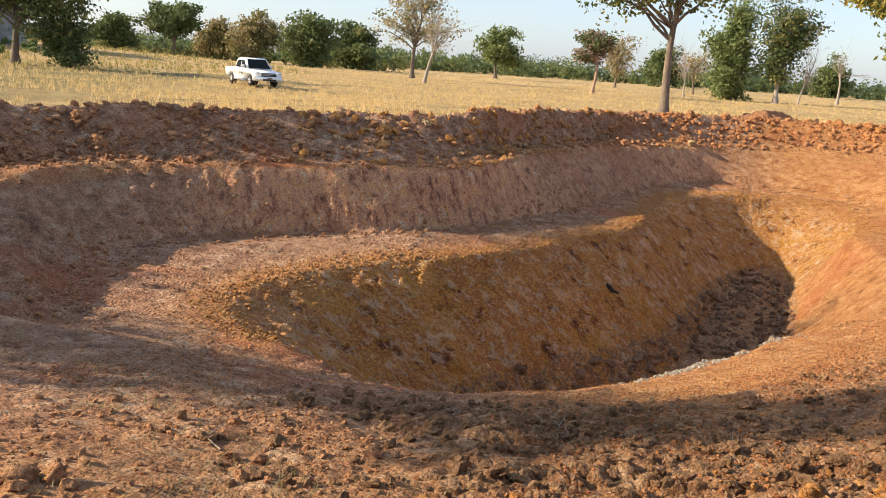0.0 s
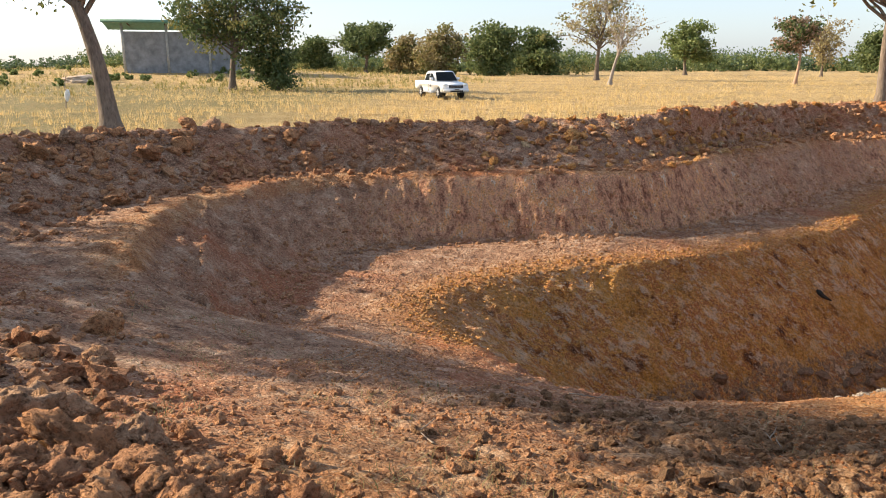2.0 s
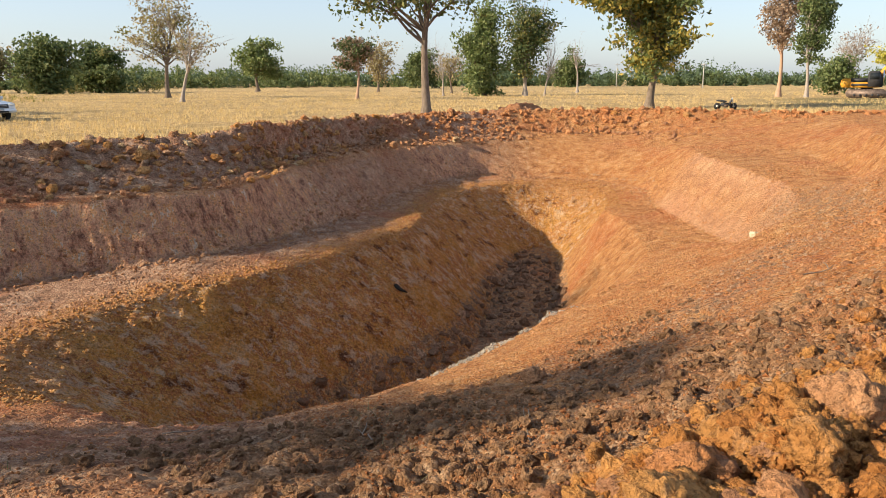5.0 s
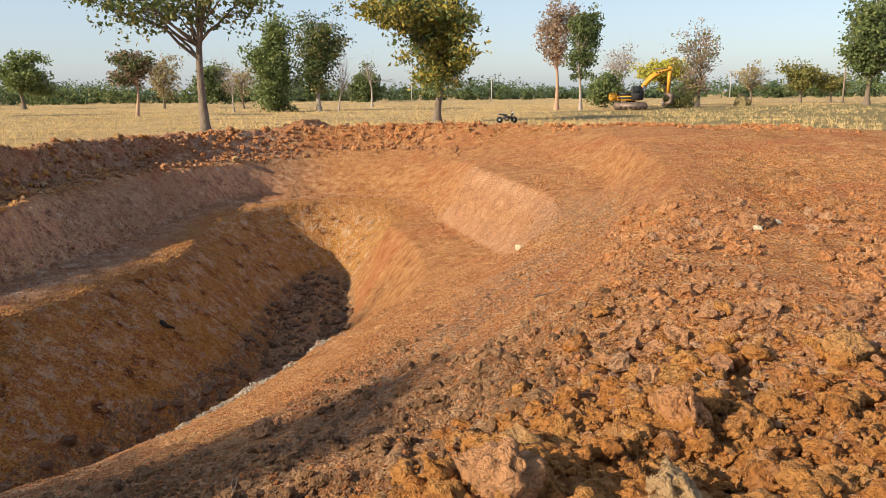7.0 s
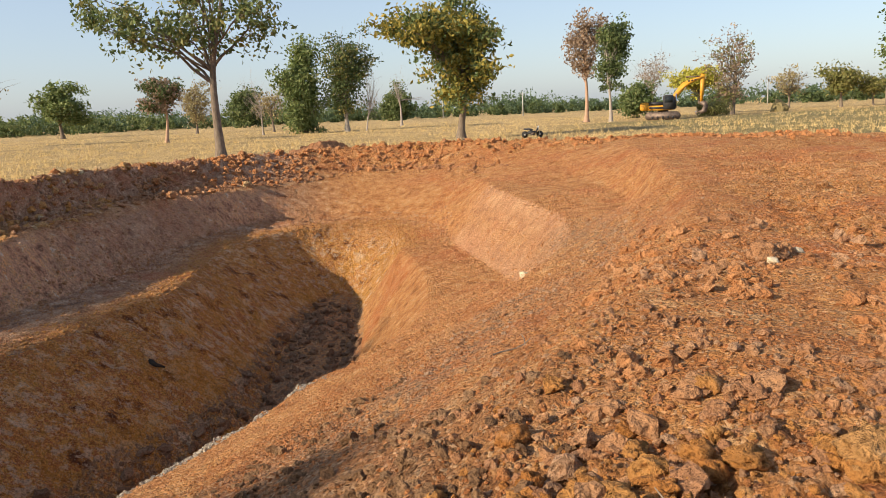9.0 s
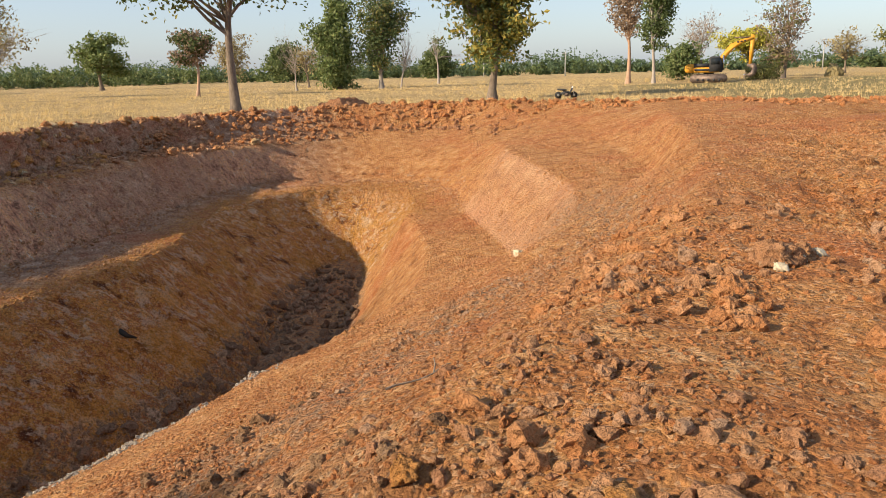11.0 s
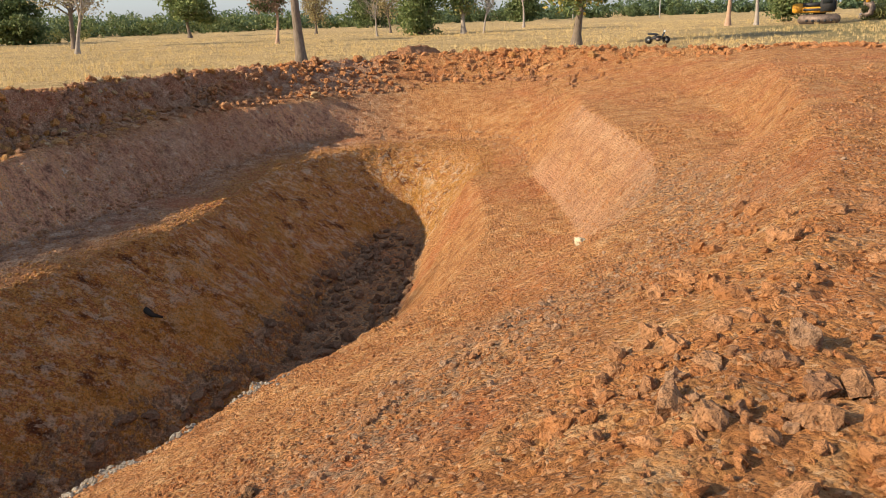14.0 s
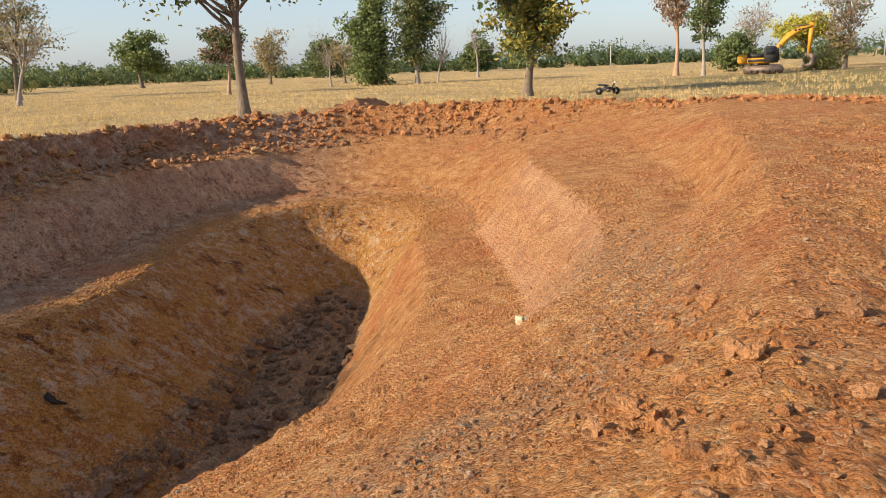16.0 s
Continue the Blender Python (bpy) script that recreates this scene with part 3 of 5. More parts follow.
def scatter(name, places, sizes, shapes, material, label, category, sink=0.3, seed=5):
    """Many lumps joined into one object."""
    rng = np.random.RandomState(seed)
    which = rng.randint(len(shapes), size=len(places))
    vs, fs, base = [], [], 0
    for k, (v, f) in enumerate(shapes):
        at, s = places[which == k], sizes[which == k]
        if not len(at):
            continue
        m = turns(len(at), rng)
        p = np.einsum("nij,vj->nvi", m, v) * s[:, None, None]
        p[:, :, 2] *= 0.8
        p += at[:, None] + np.array([0, 0, 1]) * (s * (0.5 - sink))[:, None, None]
        vs.append(p.reshape(-1, 3))
        fs.append((f[None] + (np.arange(len(at)) * len(v))[:, None, None] + base).reshape(-1, f.shape[1]))
        base += len(at) * len(v)
    ob = link_mesh(name, np.vstack(vs), np.vstack(fs), material, smooth=len(shapes[0][0]) > 100)
    return tagged(ob, label, category, kind="stuff")


def on_ground(x, y):
    return np.stack([x, y, height(x, y)], 1)


def along(line, n, width, rng, skew=0.0):
    """n random places within a width of a break line."""
    k = rng.randint(len(line), size=n)
    return line[k, 0] + rng.normal(size=n) * width + skew, line[k, 1] + rng.normal(size=n) * width


def sized(n, small, large, rng, power=2.6):
    return small + (large - small) * rng.rand(n) ** power


ROUGH = [lump(4, s, 0.45) for s in range(8)]
MEDIUM = [lump(2, 20 + s, 0.62) for s in range(12)]
FINE = [lump(3, 60 + s, 0.62) for s in range(10)]
SMALL = [lump(1, 40 + s, 0.5) for s in range(8)]
rng = np.random.RandomState(3)


def spoil_ridge():
    crest = LINES[15]
    x, y = along(crest, 15000, 1.25, rng)
    keep = (x > -18) & (y > 1) & (x < 34) & inside(x, y, DIG) & ~inside(x, y, UPPER)
    lump_zone = 0.35 + 0.65 * (vnoise(x, y, 2.6, 205) > -0.15)
    keep &= rng.rand(len(x)) < lump_zone
    x, y = x[keep], y[keep]
    s = sized(len(x), 0.025, 0.17, rng, 3.4)
    p = on_ground(x, y)
    yellow = (np.abs(x - 0.5) < 4.5) & (y > 19) & (rng.rand(len(x)) < 0.55)
    right = (x > 9) & ~yellow
    left = ~(yellow | right)
    scatter("spoil_clods", p[left], s[left], SMALL + MEDIUM[:3], CLOD_BROWN, "heaped brown earth clods on the spoil ridge", "clods", seed=6)
    scatter("spoil_clods", p[yellow], s[yellow] * 1.15, SMALL + MEDIUM[:3], CLOD_ORANGE, "heaped yellow-brown clods on the spoil ridge", "clods", seed=7)
    scatter("spoil_clods", p[right], s[right], SMALL + MEDIUM[:3], CLOD_RED, "heaped reddish clods on the far spoil ridge", "clods", seed=8)
    # stones rolled to the inner foot of the ridge
    x, y = along(LINES[14], 1800, 0.45, rng)
    keep = ~inside(x, y, UPPER)
    x, y = x[keep], y[keep]
    scatter("rolled_clods", on_ground(x, y), sized(len(x), 0.02, 0.15, rng, 3.0), SMALL, CLOD_BROWN, "loose clods rolled to the foot of the ridge", "clods", seed=9)


def near_heap():
    x, y = along(LINES[11], 9000, 0.62, rng)
    keep = (x > -7.5) & (y > 1.0)
    x, y = x[keep], y[keep]
    p, s = on_ground(x, y), sized(len(x), 0.012, 0.10, rng, 3.0)
    warm = x > 0.3 + rng.normal(size=len(x)) * 1.2
    large = s > 0.06
    scatter("heap_clods", p[warm & large], s[warm & large], FINE, CLOD_ORANGE, "coarse orange clods of the spoil heap", "clods", seed=25)
    warm, cold = warm & ~large, ~warm
    scatter("heap_clods", p[warm], s[warm], MEDIUM[:4] + SMALL, CLOD_ORANGE, "crumbly orange clods of the spoil heap", "clods", seed=10)
    scatter("heap_clods", p[cold & large], s[cold & large], FINE, CLOD_BROWN, "coarse brown clods of the spoil heap", "clods", seed=26)
    cold &= ~large
    scatter("heap_clods", p[cold], s[cold], MEDIUM[:4] + SMALL, CLOD_BROWN, "crumbly brown clods of the spoil heap", "clods", seed=11)
    # crumbs lodged between and upon the clods
    x, y = along(LINES[11], 16000, 0.6, rng)
    keep = (x > -5) & (y > 1.0) & (x < 6)
    x, y = x[keep], y[keep]
    p = on_ground(x, y)
    p[:, 2] += 0.07 * rng.rand(len(x)) ** 2
    warm = x > 0.3 + rng.normal(size=len(x)) * 1.2
    s = sized(len(x), 0.006, 0.03, rng, 2.2)
    scatter("heap_crumbs", p[warm], s[warm], SMALL, CLOD_ORANGE, "loose orange crumbs on the spoil heap", "crumbs", seed=35)
    scatter("heap_crumbs", p[~warm], s[~warm], SMALL, CLOD_BROWN, "loose brown crumbs on the spoil heap", "crumbs", seed=36)
    # coarse clods down the front of the heap and over the apron
    n = 9000
    x, y = rng.uniform(-9, 6.5, n), 2.8 + np.abs(rng.normal(size=n)) * 1.9
    keep = ~inside(x, y, PIT) & (rng.rand(n) < np.where(x < -1, 0.45 + 0.4 * (x < -4), 0.9)) & (vnoise(x, y, 1.1, 77) > -0.5)
    x, y = x[keep], y[keep]
    moist_shaded = moist_shade_of(x, y) > rng.rand(len(x))
    size = sized(len(x), 0.008, 0.06, rng, 3.0)
    scatter("apron_clods", on_ground(x[~moist_shaded], y[~moist_shaded]), size[~moist_shaded], SMALL + MEDIUM[:8], CLOD_BROWN, "brown clods strewn over the apron", "clods", seed=12)
    n = 5200
    x, y = rng.uniform(-2, 7, n), rng.uniform(3.2, 8.6, n)
    keep = moist_shade_of(x, y) > 0.15 + 0.85 * rng.rand(n)
    x, y = x[keep], y[keep]
    scatter("moist_clods", on_ground(x, y), sized(len(x), 0.012, 0.075, rng, 2.6), MEDIUM, CLOD_DARK, "dark damp clods on the near slope, coloured darker for its shade", "clods", seed=44)
    # left of the heap: large rocks of earth
    n = 1700
    x, y = rng.uniform(-12, -3.0, n), rng.uniform(1.5, 9.5, n)
    keep = (y < 4.8 - 0.25 * (x + 3)) & (x < -3.4 - 0.15 * (y - 3)) & (x < -2.4 - 0.75 * (y - 2.5))
    x, y = x[keep], y[keep]
    scatter("bank_clods", on_ground(x, y), sized(len(x), 0.03, 0.2, rng, 2.6), MEDIUM, CLOD_BROWN, "large brown clods on the side bank", "clods", seed=13)


def crumbs():
    n = 80000
    x, y = rng.uniform(-9, 22, n), rng.uniform(3, 33, n)
    b = base_height(x, y)
    pit = inside(x, y, PIT)
    dist = np.hypot(x - 3, y)
    keep = inside(x, y, DIG) & (~pit) & (rng.rand(n) < np.clip(15 / dist, 0.2, 1)) & (fbm(x, y, 1.7, 140, 3) > -0.35)
    x, y = x[keep], y[keep]
    s = sized(len(x), 0.006, 0.036, rng, 3) * np.clip(np.hypot(x - 3, y) / 14, 0.8, 1.5)
    p = on_ground(x, y)
    warm = (x - 0.5 * (y - 9) + 1.0) > rng.normal(size=len(x)) * 1.5
    scatter("soil_crumbs", p[warm], s[warm], SMALL[:4], CLOD_RED, "small orange soil crumbs on the graded slopes", "crumbs", seed=14)
    scatter("soil_crumbs", p[~warm], s[~warm], SMALL[:4], CLOD_BROWN, "small brown soil crumbs on the trodden ground", "crumbs", seed=15)
    # right-hand spoil ground
    n = 34000
    x, y = rng.uniform(2.5, 26, n), rng.uniform(0.8, 24, n)
    keep = (x * 0.7 - y * 0.72 > 0.1) & (rng.rand(n) < np.clip(9 / np.hypot(x - 4, y - 2), 0.1, 1)) & (vnoise(x, y, 1.5, 160) + 0.5 * vnoise(x, y, 0.4, 161) > 0.0)
    x, y = x[keep], y[keep]
    scatter("spoil_crumbs", on_ground(x, y), sized(len(x), 0.006, 0.06, rng, 3.2), SMALL, CLOD_RED, "broken reddish clods over the spoil ground", "clods", seed=16)
    n = 6500
    x, y = rng.uniform(4.0, 16.0, n), rng.uniform(1.5, 12.0, n)
    keep = (x * 0.72 - y * 0.7 > 0.5) & (fbm(x, y, 1.3, 162, 2) > -0.15) & (np.hypot(x - 6, y - 4) < 1.5 + 7 * rng.rand(n)) & (np.abs(y - 0.78 * x + 1.3) > 0.35)
    x, y = x[keep], y[keep]
    size = sized(len(x), 0.014, 0.11, rng, 2.8)
    deep = vnoise(x, y, 1.5, 163) > 0.15
    scatter("broken_clods", on_ground(x[deep], y[deep]), size[deep], MEDIUM, CLOD_BROWN, "broken brown clods beside the walked track", "clods", seed=43)
    scatter("broken_clods", on_ground(x[~deep], y[~deep]), size[~deep], MEDIUM, CLOD_RED, "broken reddish clods beside the walked track", "clods", seed=27)
    # close cover of small crumbs on the near slopes
    n = 60000
    x, y = rng.uniform(-3.5, 12.5, n), rng.uniform(3.0, 13.0, n)
    keep = ~inside(x, y, PIT) & (rng.rand(n) < np.clip(0.25 + 0.9 * fbm(x, y, 1.4, 181, 3), 0.04, 1))
    x, y = x[keep], y[keep]
    p, s = on_ground(x, y), sized(len(x), 0.006, 0.026, rng, 2.5)
    warm = np.clip((x - 0.5 * (y - 9) + 1.5) / 5, 0, 1) > rng.rand(len(x))
    scatter("fine_crumbs", p[warm], s[warm], SMALL, CLOD_RED, "fine orange crumbs on the near slope", "crumbs", seed=28)
    scatter("fine_crumbs", p[~warm], s[~warm], SMALL, CLOD_BROWN, "fine brown crumbs on the near slope", "crumbs", seed=29)
    # berm of grey-brown crumbs
    x, y = along(LINES[8], 3000, 0.5, rng)
    keep = rng.rand(len(x)) < 0.35 + 0.5 * (vnoise(x, y, 0.9, 170) > 0)
    x, y = x[keep], y[keep]
    scatter("berm_crumbs", on_ground(x, y), sized(len(x), 0.008, 0.045, rng, 2.6), SMALL, CLOD_BROWN, "grey-brown clay crumbs along the berm", "crumbs", seed=17)
    # grey gravel at the near lip and on the pit floor
    x, y = along(LINES[3][len(LINES[3]) // 4 :], 6000, 0.24, rng)
    keep = (x > 1.7) & (x < 6.5) & (fbm(x, y, 0.7, 191, 2) > -0.2)
    scatter("lip_gravel", on_ground(x[keep], y[keep]), sized(keep.sum(), 0.012, 0.05, rng), SMALL, CLOD_PALE, "pale grey gravel along the pit lip", "gravel", seed=18)
    f = smooth_line(FLOOR)[:, :2]
    n = 5000
    x, y = rng.uniform(-1, 13, n), rng.uniform(11, 27, n)
    keep = inside(x, y, PIT) & (base_height(x, y) < -6.6)
    x, y = x[keep], y[keep]
    scatter("floor_stones", on_ground(x, y), sized(len(x), 0.03, 0.19, rng, 2.5), SMALL + MEDIUM[:3], CLOD_GREY, "dark grey clay lumps on the pit floor", "stones", seed=19)
    # crumbs caught on the dug face
    x, y = along(LINES[2], 11000, 0.36, rng)
    scatter("lip_crumbs", on_ground(x, y), sized(len(x), 0.008, 0.05, rng, 2.8), SMALL, CLOD_ORANGE, "orange crumbs along the bench edge", "crumbs", seed=20)
    x, y = along(LINES[1], 2200, 0.3, rng)
    scatter("foot_crumbs", on_ground(x, y), sized(len(x), 0.012, 0.085, rng, 2.6), SMALL, CLOD_BROWN, "brown crumbs at the foot of the bank", "crumbs", seed=21)


CLOD_AT = [(-2.75, 2.75, 0.17), (-2.2, 2.55, 0.13), (-3.4, 3.2, 0.22), (-2.9, 3.45, 0.15), (-0.72, 2.35, 0.15), (-0.45, 2.2, 0.12), (0.32, 2.3, 0.11), (0.62, 2.32, 0.13), (1.54, 2.2, 0.17), (1.05, 2.28, 0.12), (1.85, 2.5, 0.12), (2.3, 2.3, 0.13), (3.0, 1.62, 0.15), (2.62, 2.5, 0.14), (3.3, 2.2, 0.14), (3.62, 2.45, 0.12), (3.95, 2.75, 0.11), (4.62, 2.68, 0.14), (3.1, 2.95, 0.13), (2.0, 2.15, 0.11), (5.6, 2.85, 0.12), (-5.3, 6.2, 0.17), (-4.4, 5.0, 0.13), (-1.6, 2.45, 0.12), (-3.9, 2.5, 0.2), (-4.6, 3.4, 0.26), (-5.6, 4.2, 0.3), (3.1, 6.9, 0.13), (8.6, 5.8, 0.13), (9.0, 5.9, 0.10)]


def big_clods():
    shapes = []
    for k, (v, f) in enumerate(ROUGH):
        me = bpy.data.meshes.new("earth_clod")
        me.from_pydata([tuple(p) for p in v], [], [tuple(int(i) for i in one) for one in f])
        me.materials.append((CLOD_ORANGE, CLOD_RED, CLOD_ORANGE, CLOD_BROWN)[k % 4])
        me.polygons.foreach_set("use_smooth", np.ones(len(me.polygons), bool))
        shapes.append(me)
    r = random.Random(8)
    for k, (x, y, s) in enumerate(CLOD_AT):
        brown = x < 0 or y > 5
        me = shapes[(3, 7)[k % 2]] if brown else shapes[(0, 1, 2, 4, 5, 6)[k % 6]]
        ob = new("earth_clod", me)
        z = float(height(np.array([x]), np.array([y]))[0])
        ob.matrix_world = pose(x, y, z + s * 0.42, r.uniform(-40, 40), r.uniform(-40, 40), r.uniform(0, 360)) @ Matrix.Scale(s * 1.15, 4)
        tagged(ob, "large rough brown clod of dug earth" if brown else "large rough orange clod of dug earth", "clod", "clods of the spoil heap")
    # clods along the far ridge
    n = 90
    x, y = along(LINES[15], n * 3, 0.9, np.random.RandomState(21))
    keep = (x > -16) & (x < 22) & (y > 8) & ~inside(x, y, UPPER)
    for x, y in list(zip(x[keep], y[keep]))[:n]:
        s = r.uniform(0.14, 0.3) if x < -5 else r.uniform(0.1, 0.22)
        ob = new("earth_clod", shapes[r.choice((3, 7)) if x < -3 else r.choice((1, 3, 5, 7, 0))])
        z = float(height(np.array([x]), np.array([y]))[0])
        ob.matrix_world = pose(x, y, z + s * 0.35, r.uniform(-40, 40), r.uniform(-40, 40), r.uniform(0, 360)) @ Matrix.Scale(s, 4)
        tagged(ob, "rough clod of dug earth on the spoil ridge", "clod", "clods of the spoil ridge")
    me = shapes[2].copy()
    me.materials.clear()
    me.materials.append(plain("white_clay", (0.52, 0.43, 0.30), 0.95, vary=0.2, scale=20, dents=0.6))
    for x, y, s in ((10.9, 13.2, 0.10), (8.75, 5.72, 0.07), (9.15, 5.85, 0.06), (8.45, 5.6, 0.05)):
        ob = new("white_stone", me)
        z = float(height(np.array([x]), np.array([y]))[0])
        ob.matrix_world = pose(x, y, z + s * 0.4, 20, 10, x * 50) @ Matrix.Scale(s, 4)
        tagged(ob, "pale lump of white clay on the orange slope", "stone", "pale clay lumps")


def blades(name, places, heights, lean, width, material, label, category, seed, per=5):
    """Thin upright blades in tufts, joined into one object."""
    r = np.random.RandomState(seed)
    p = np.repeat(places, per, axis=0) + np.c_[r.normal(size=(len(places) * per, 2)) * 0.06, np.zeros(len(places) * per)]
    h = np.repeat(heights, per) * r.uniform(0.6, 1.15, len(p))
    a = r.uniform(0, 2 * math.pi, len(p))
    d = np.c_[np.cos(a), np.sin(a), 0 * a]
    w = np.c_[-np.sin(a), np.cos(a), 0 * a] * width
    tip = p + d * (h * lean * r.uniform(0, 1, len(p)))[:, None] + np.c_[0 * a, 0 * a, h]
    v = np.stack([p - w, p + w, tip], 1).reshape(-1, 3)
    ob = link_mesh(name, v, np.arange(len(v)).reshape(-1, 3), material)
    return tagged(ob, label, category, kind="stuff")


def stubble():
    r = np.random.RandomState(31)
    n = 34000
    d = 20 + 130 * r.rand(n) ** 1.5
    a = np.radians(r.uniform(-50, 62, n))
    x, y = d * np.sin(a), d * np.cos(a)
    keep = ~inside(x, y, DIG) & (vnoise(x, y, 5.0, 300) + 0.5 * vnoise(x, y * 2, 1.5, 301) > -0.35)
    x, y, d = x[keep], y[keep], d[keep]
    p = on_ground(x, y)
    p[:, 2] -= 0.02
    blades("stubble", p, r.uniform(0.12, 0.38, len(x)), 0.6, 0.012 + 0.0, STRAW, "dry golden rice stubble over the field", "stubble", 32, per=6)
    # dry weeds and green grass at the overgrown west edge
    n = 5200
    x, y = r.uniform(-110, -14, n), r.uniform(24, 130, n)
    keep = ~inside(x, y, DIG) & (np.hypot(x + 62, y - 88) < 46) & (vnoise(x, y, 6, 310) > -0.3)
    x, y = x[keep], y[keep]
    blades("weeds", on_ground(x, y), r.uniform(0.15, 0.7, len(x)), 0.9, 0.03, leaf_material("weed_green", (0.14, 0.16, 0.04), (0.32, 0.28, 0.09), (0.58, 0.43, 0.18)), "green and dry weeds on the low bank", "weeds", 33, per=8)
    # short grass and straws on the apron
    n = 900
    x, y = r.uniform(-6.5, 1.5, n), r.uniform(3.2, 8.5, n)
    keep = (vnoise(x, y, 0.8, 320) > 0.1) & ~inside(x, y, PIT)
    x, y = x[keep], y[keep]
    blades("grass_wisps", on_ground(x, y), r.uniform(0.03, 0.10, len(x)), 2.2, 0.003, leaf_material("dry_grass", (0.10, 0.11, 0.035), (0.24, 0.21, 0.09), (0.42, 0.33, 0.17)), "thin wisps of dry grass on the soil", "grass", 34, per=7)


def tube(points, radii, sides=7):
    """Vertices and faces of a tapering tube along points."""
    p = np.asarray(points, float)
    t = np.gradient(p, axis=0)
    t /= np.linalg.norm(t, axis=1)[:, None] + 1e-9
    ref = np.array([0.3, 0.9, 0.1]) if abs(t[0, 2]) > 0.5 else np.array([0, 0, 1.0])
    u = np.cross(t, ref)
    u /= np.linalg.norm(u, axis=1)[:, None] + 1e-9
    w = np.cross(t, u)
    a = np.linspace(0, 2 * math.pi, sides, endpoint=False)
    ring = p[:, None] + np.asarray(radii)[:, None, None] * (np.cos(a)[None, :, None] * u[:, None] + np.sin(a)[None, :, None] * w[:, None])
    n = len(p)
    i, j = np.meshgrid(np.arange(n - 1), np.arange(sides), indexing="ij")
    k = (j + 1) % sides
    f = np.stack([i * sides + j, i * sides + k, (i + 1) * sides + k, (i + 1) * sides + j], -1).reshape(-1, 4)
    return ring.reshape(-1, 3), f


def join_tubes(tubes):
    vs, fs, base = [], [], 0
    for points, radii, sides in tubes:
        v, f = tube(points, radii, sides)
        vs.append(v)
        fs.append(f + base)
        base += len(v)
    return np.vstack(vs), np.vstack(fs)


def sticks():
    r = np.random.RandomState(41)
    spots = [(2.3, 5.2, 0.9, 70), (-0.4, 8.2, 0.5, 20), (4.4, 2.9, 0.4, 110), (4.5, 3.0, 0.35, 60), (4.35, 2.8, 0.3, 150), (2.0, 17.6, 0.6, 30), (-2.6, 6.4, 0.4, 80), (-1.5, 4.8, 0.4, 130), (-3.2, 7.5, 0.45, 60), (5.8, 6.0, 0.5, 10), (3.2, 24.7, 0.9, 15), (1.2, 6.3, 0.35, 100)]
    for x, y, length, turn in spots:
        t = np.linspace(-0.5, 0.5, 7)
        px = x + t * length * math.cos(radians(turn)) + r.normal(size=7) * 0.012
        py = y + t * length * math.sin(radians(turn)) + r.normal(size=7) * 0.012
        p = on_ground(px, py)
        p[:, 2] = np.maximum(p[:, 2], p[:, 2].mean()) + 0.012
        v, f = join_tubes([(p, np.linspace(0.008, 0.003, 7), 6), (np.array([p[4], p[4] + [0.05, 0.08, 0.02], p[4] + [0.08, 0.17, 0.03]]), np.array([0.006, 0.005, 0.003]), 5)])
        tagged(link_mesh("twig", v, f, TWIG, smooth=True), "dry bleached twig lying on the soil", "twig", "twigs on the soil")
    # dark root in the dug face
    p = np.array([(4.45, 18.95, -5.0), (4.5, 18.9, -5.2), (4.55, 18.85, -5.35), (4.47, 18.8, -5.5), (4.55, 18.75, -5.65), (4.75, 18.8, -5.75)])
    p[:, 2] = height(p[:, 0], p[:, 1]) + 0.06
    v, f = join_tubes([(p, np.array([0.03, 0.04, 0.05, 0.06, 0.05, 0.02]), 7)])
    tagged(link_mesh("root", v, f, plain("dark_root", (0.03, 0.025, 0.02), 0.9), smooth=True), "dark curled root sticking out of the dug face", "root")


spoil_ridge()
near_heap()
crumbs()
big_clods()
stubble()
sticks()

# ---- trees ----


def bend(a, b, r, sag=0.12, n=7):
    """A curved way from a to b, leaving upward."""
    a, b = np.asarray(a, float), np.asarray(b, float)
    t = np.linspace(0, 1, n)[:, None]
    d = np.linalg.norm(b - a)
    ctrl = a + (b - a) * 0.5 + np.array([0, 0, d * sag]) + r.normal(size=3) * d * 0.07
    p = (1 - t) ** 2 * a + 2 * t * (1 - t) * ctrl + t**2 * b
    p[1:-1] += r.normal(size=(n - 2, 3)) * d * 0.018
    return p


def leaf_cloud(centres, spreads, per, size, r, flat=0.8, droop=0.0):
    """Small bent leaves, two triangles each, about the given centres."""
    n = len(centres) * per
    c = np.repeat(centres, per, axis=0) + np.clip(r.normal(size=(n, 3)), -1.7, 1.7) * np.repeat(spreads, per, axis=0) * [1, 1, flat]
    if droop:
        c[:, 2] -= np.abs(r.normal(size=n)) * droop
    m = turns(n, r)
    s = size * r.uniform(0.6, 1.35, n)[:, None, None]
    leaf = np.array([(-0.5, 0, 0), (0, -0.28, 0.08), (0.55, 0, -0.06), (0, 0.28, 0.08)])
    v = np.einsum("nij,vj->nvi", m, leaf) * s + c[:, None]
    return v.reshape(-1, 3), np.arange(n * 4).reshape(-1, 4)


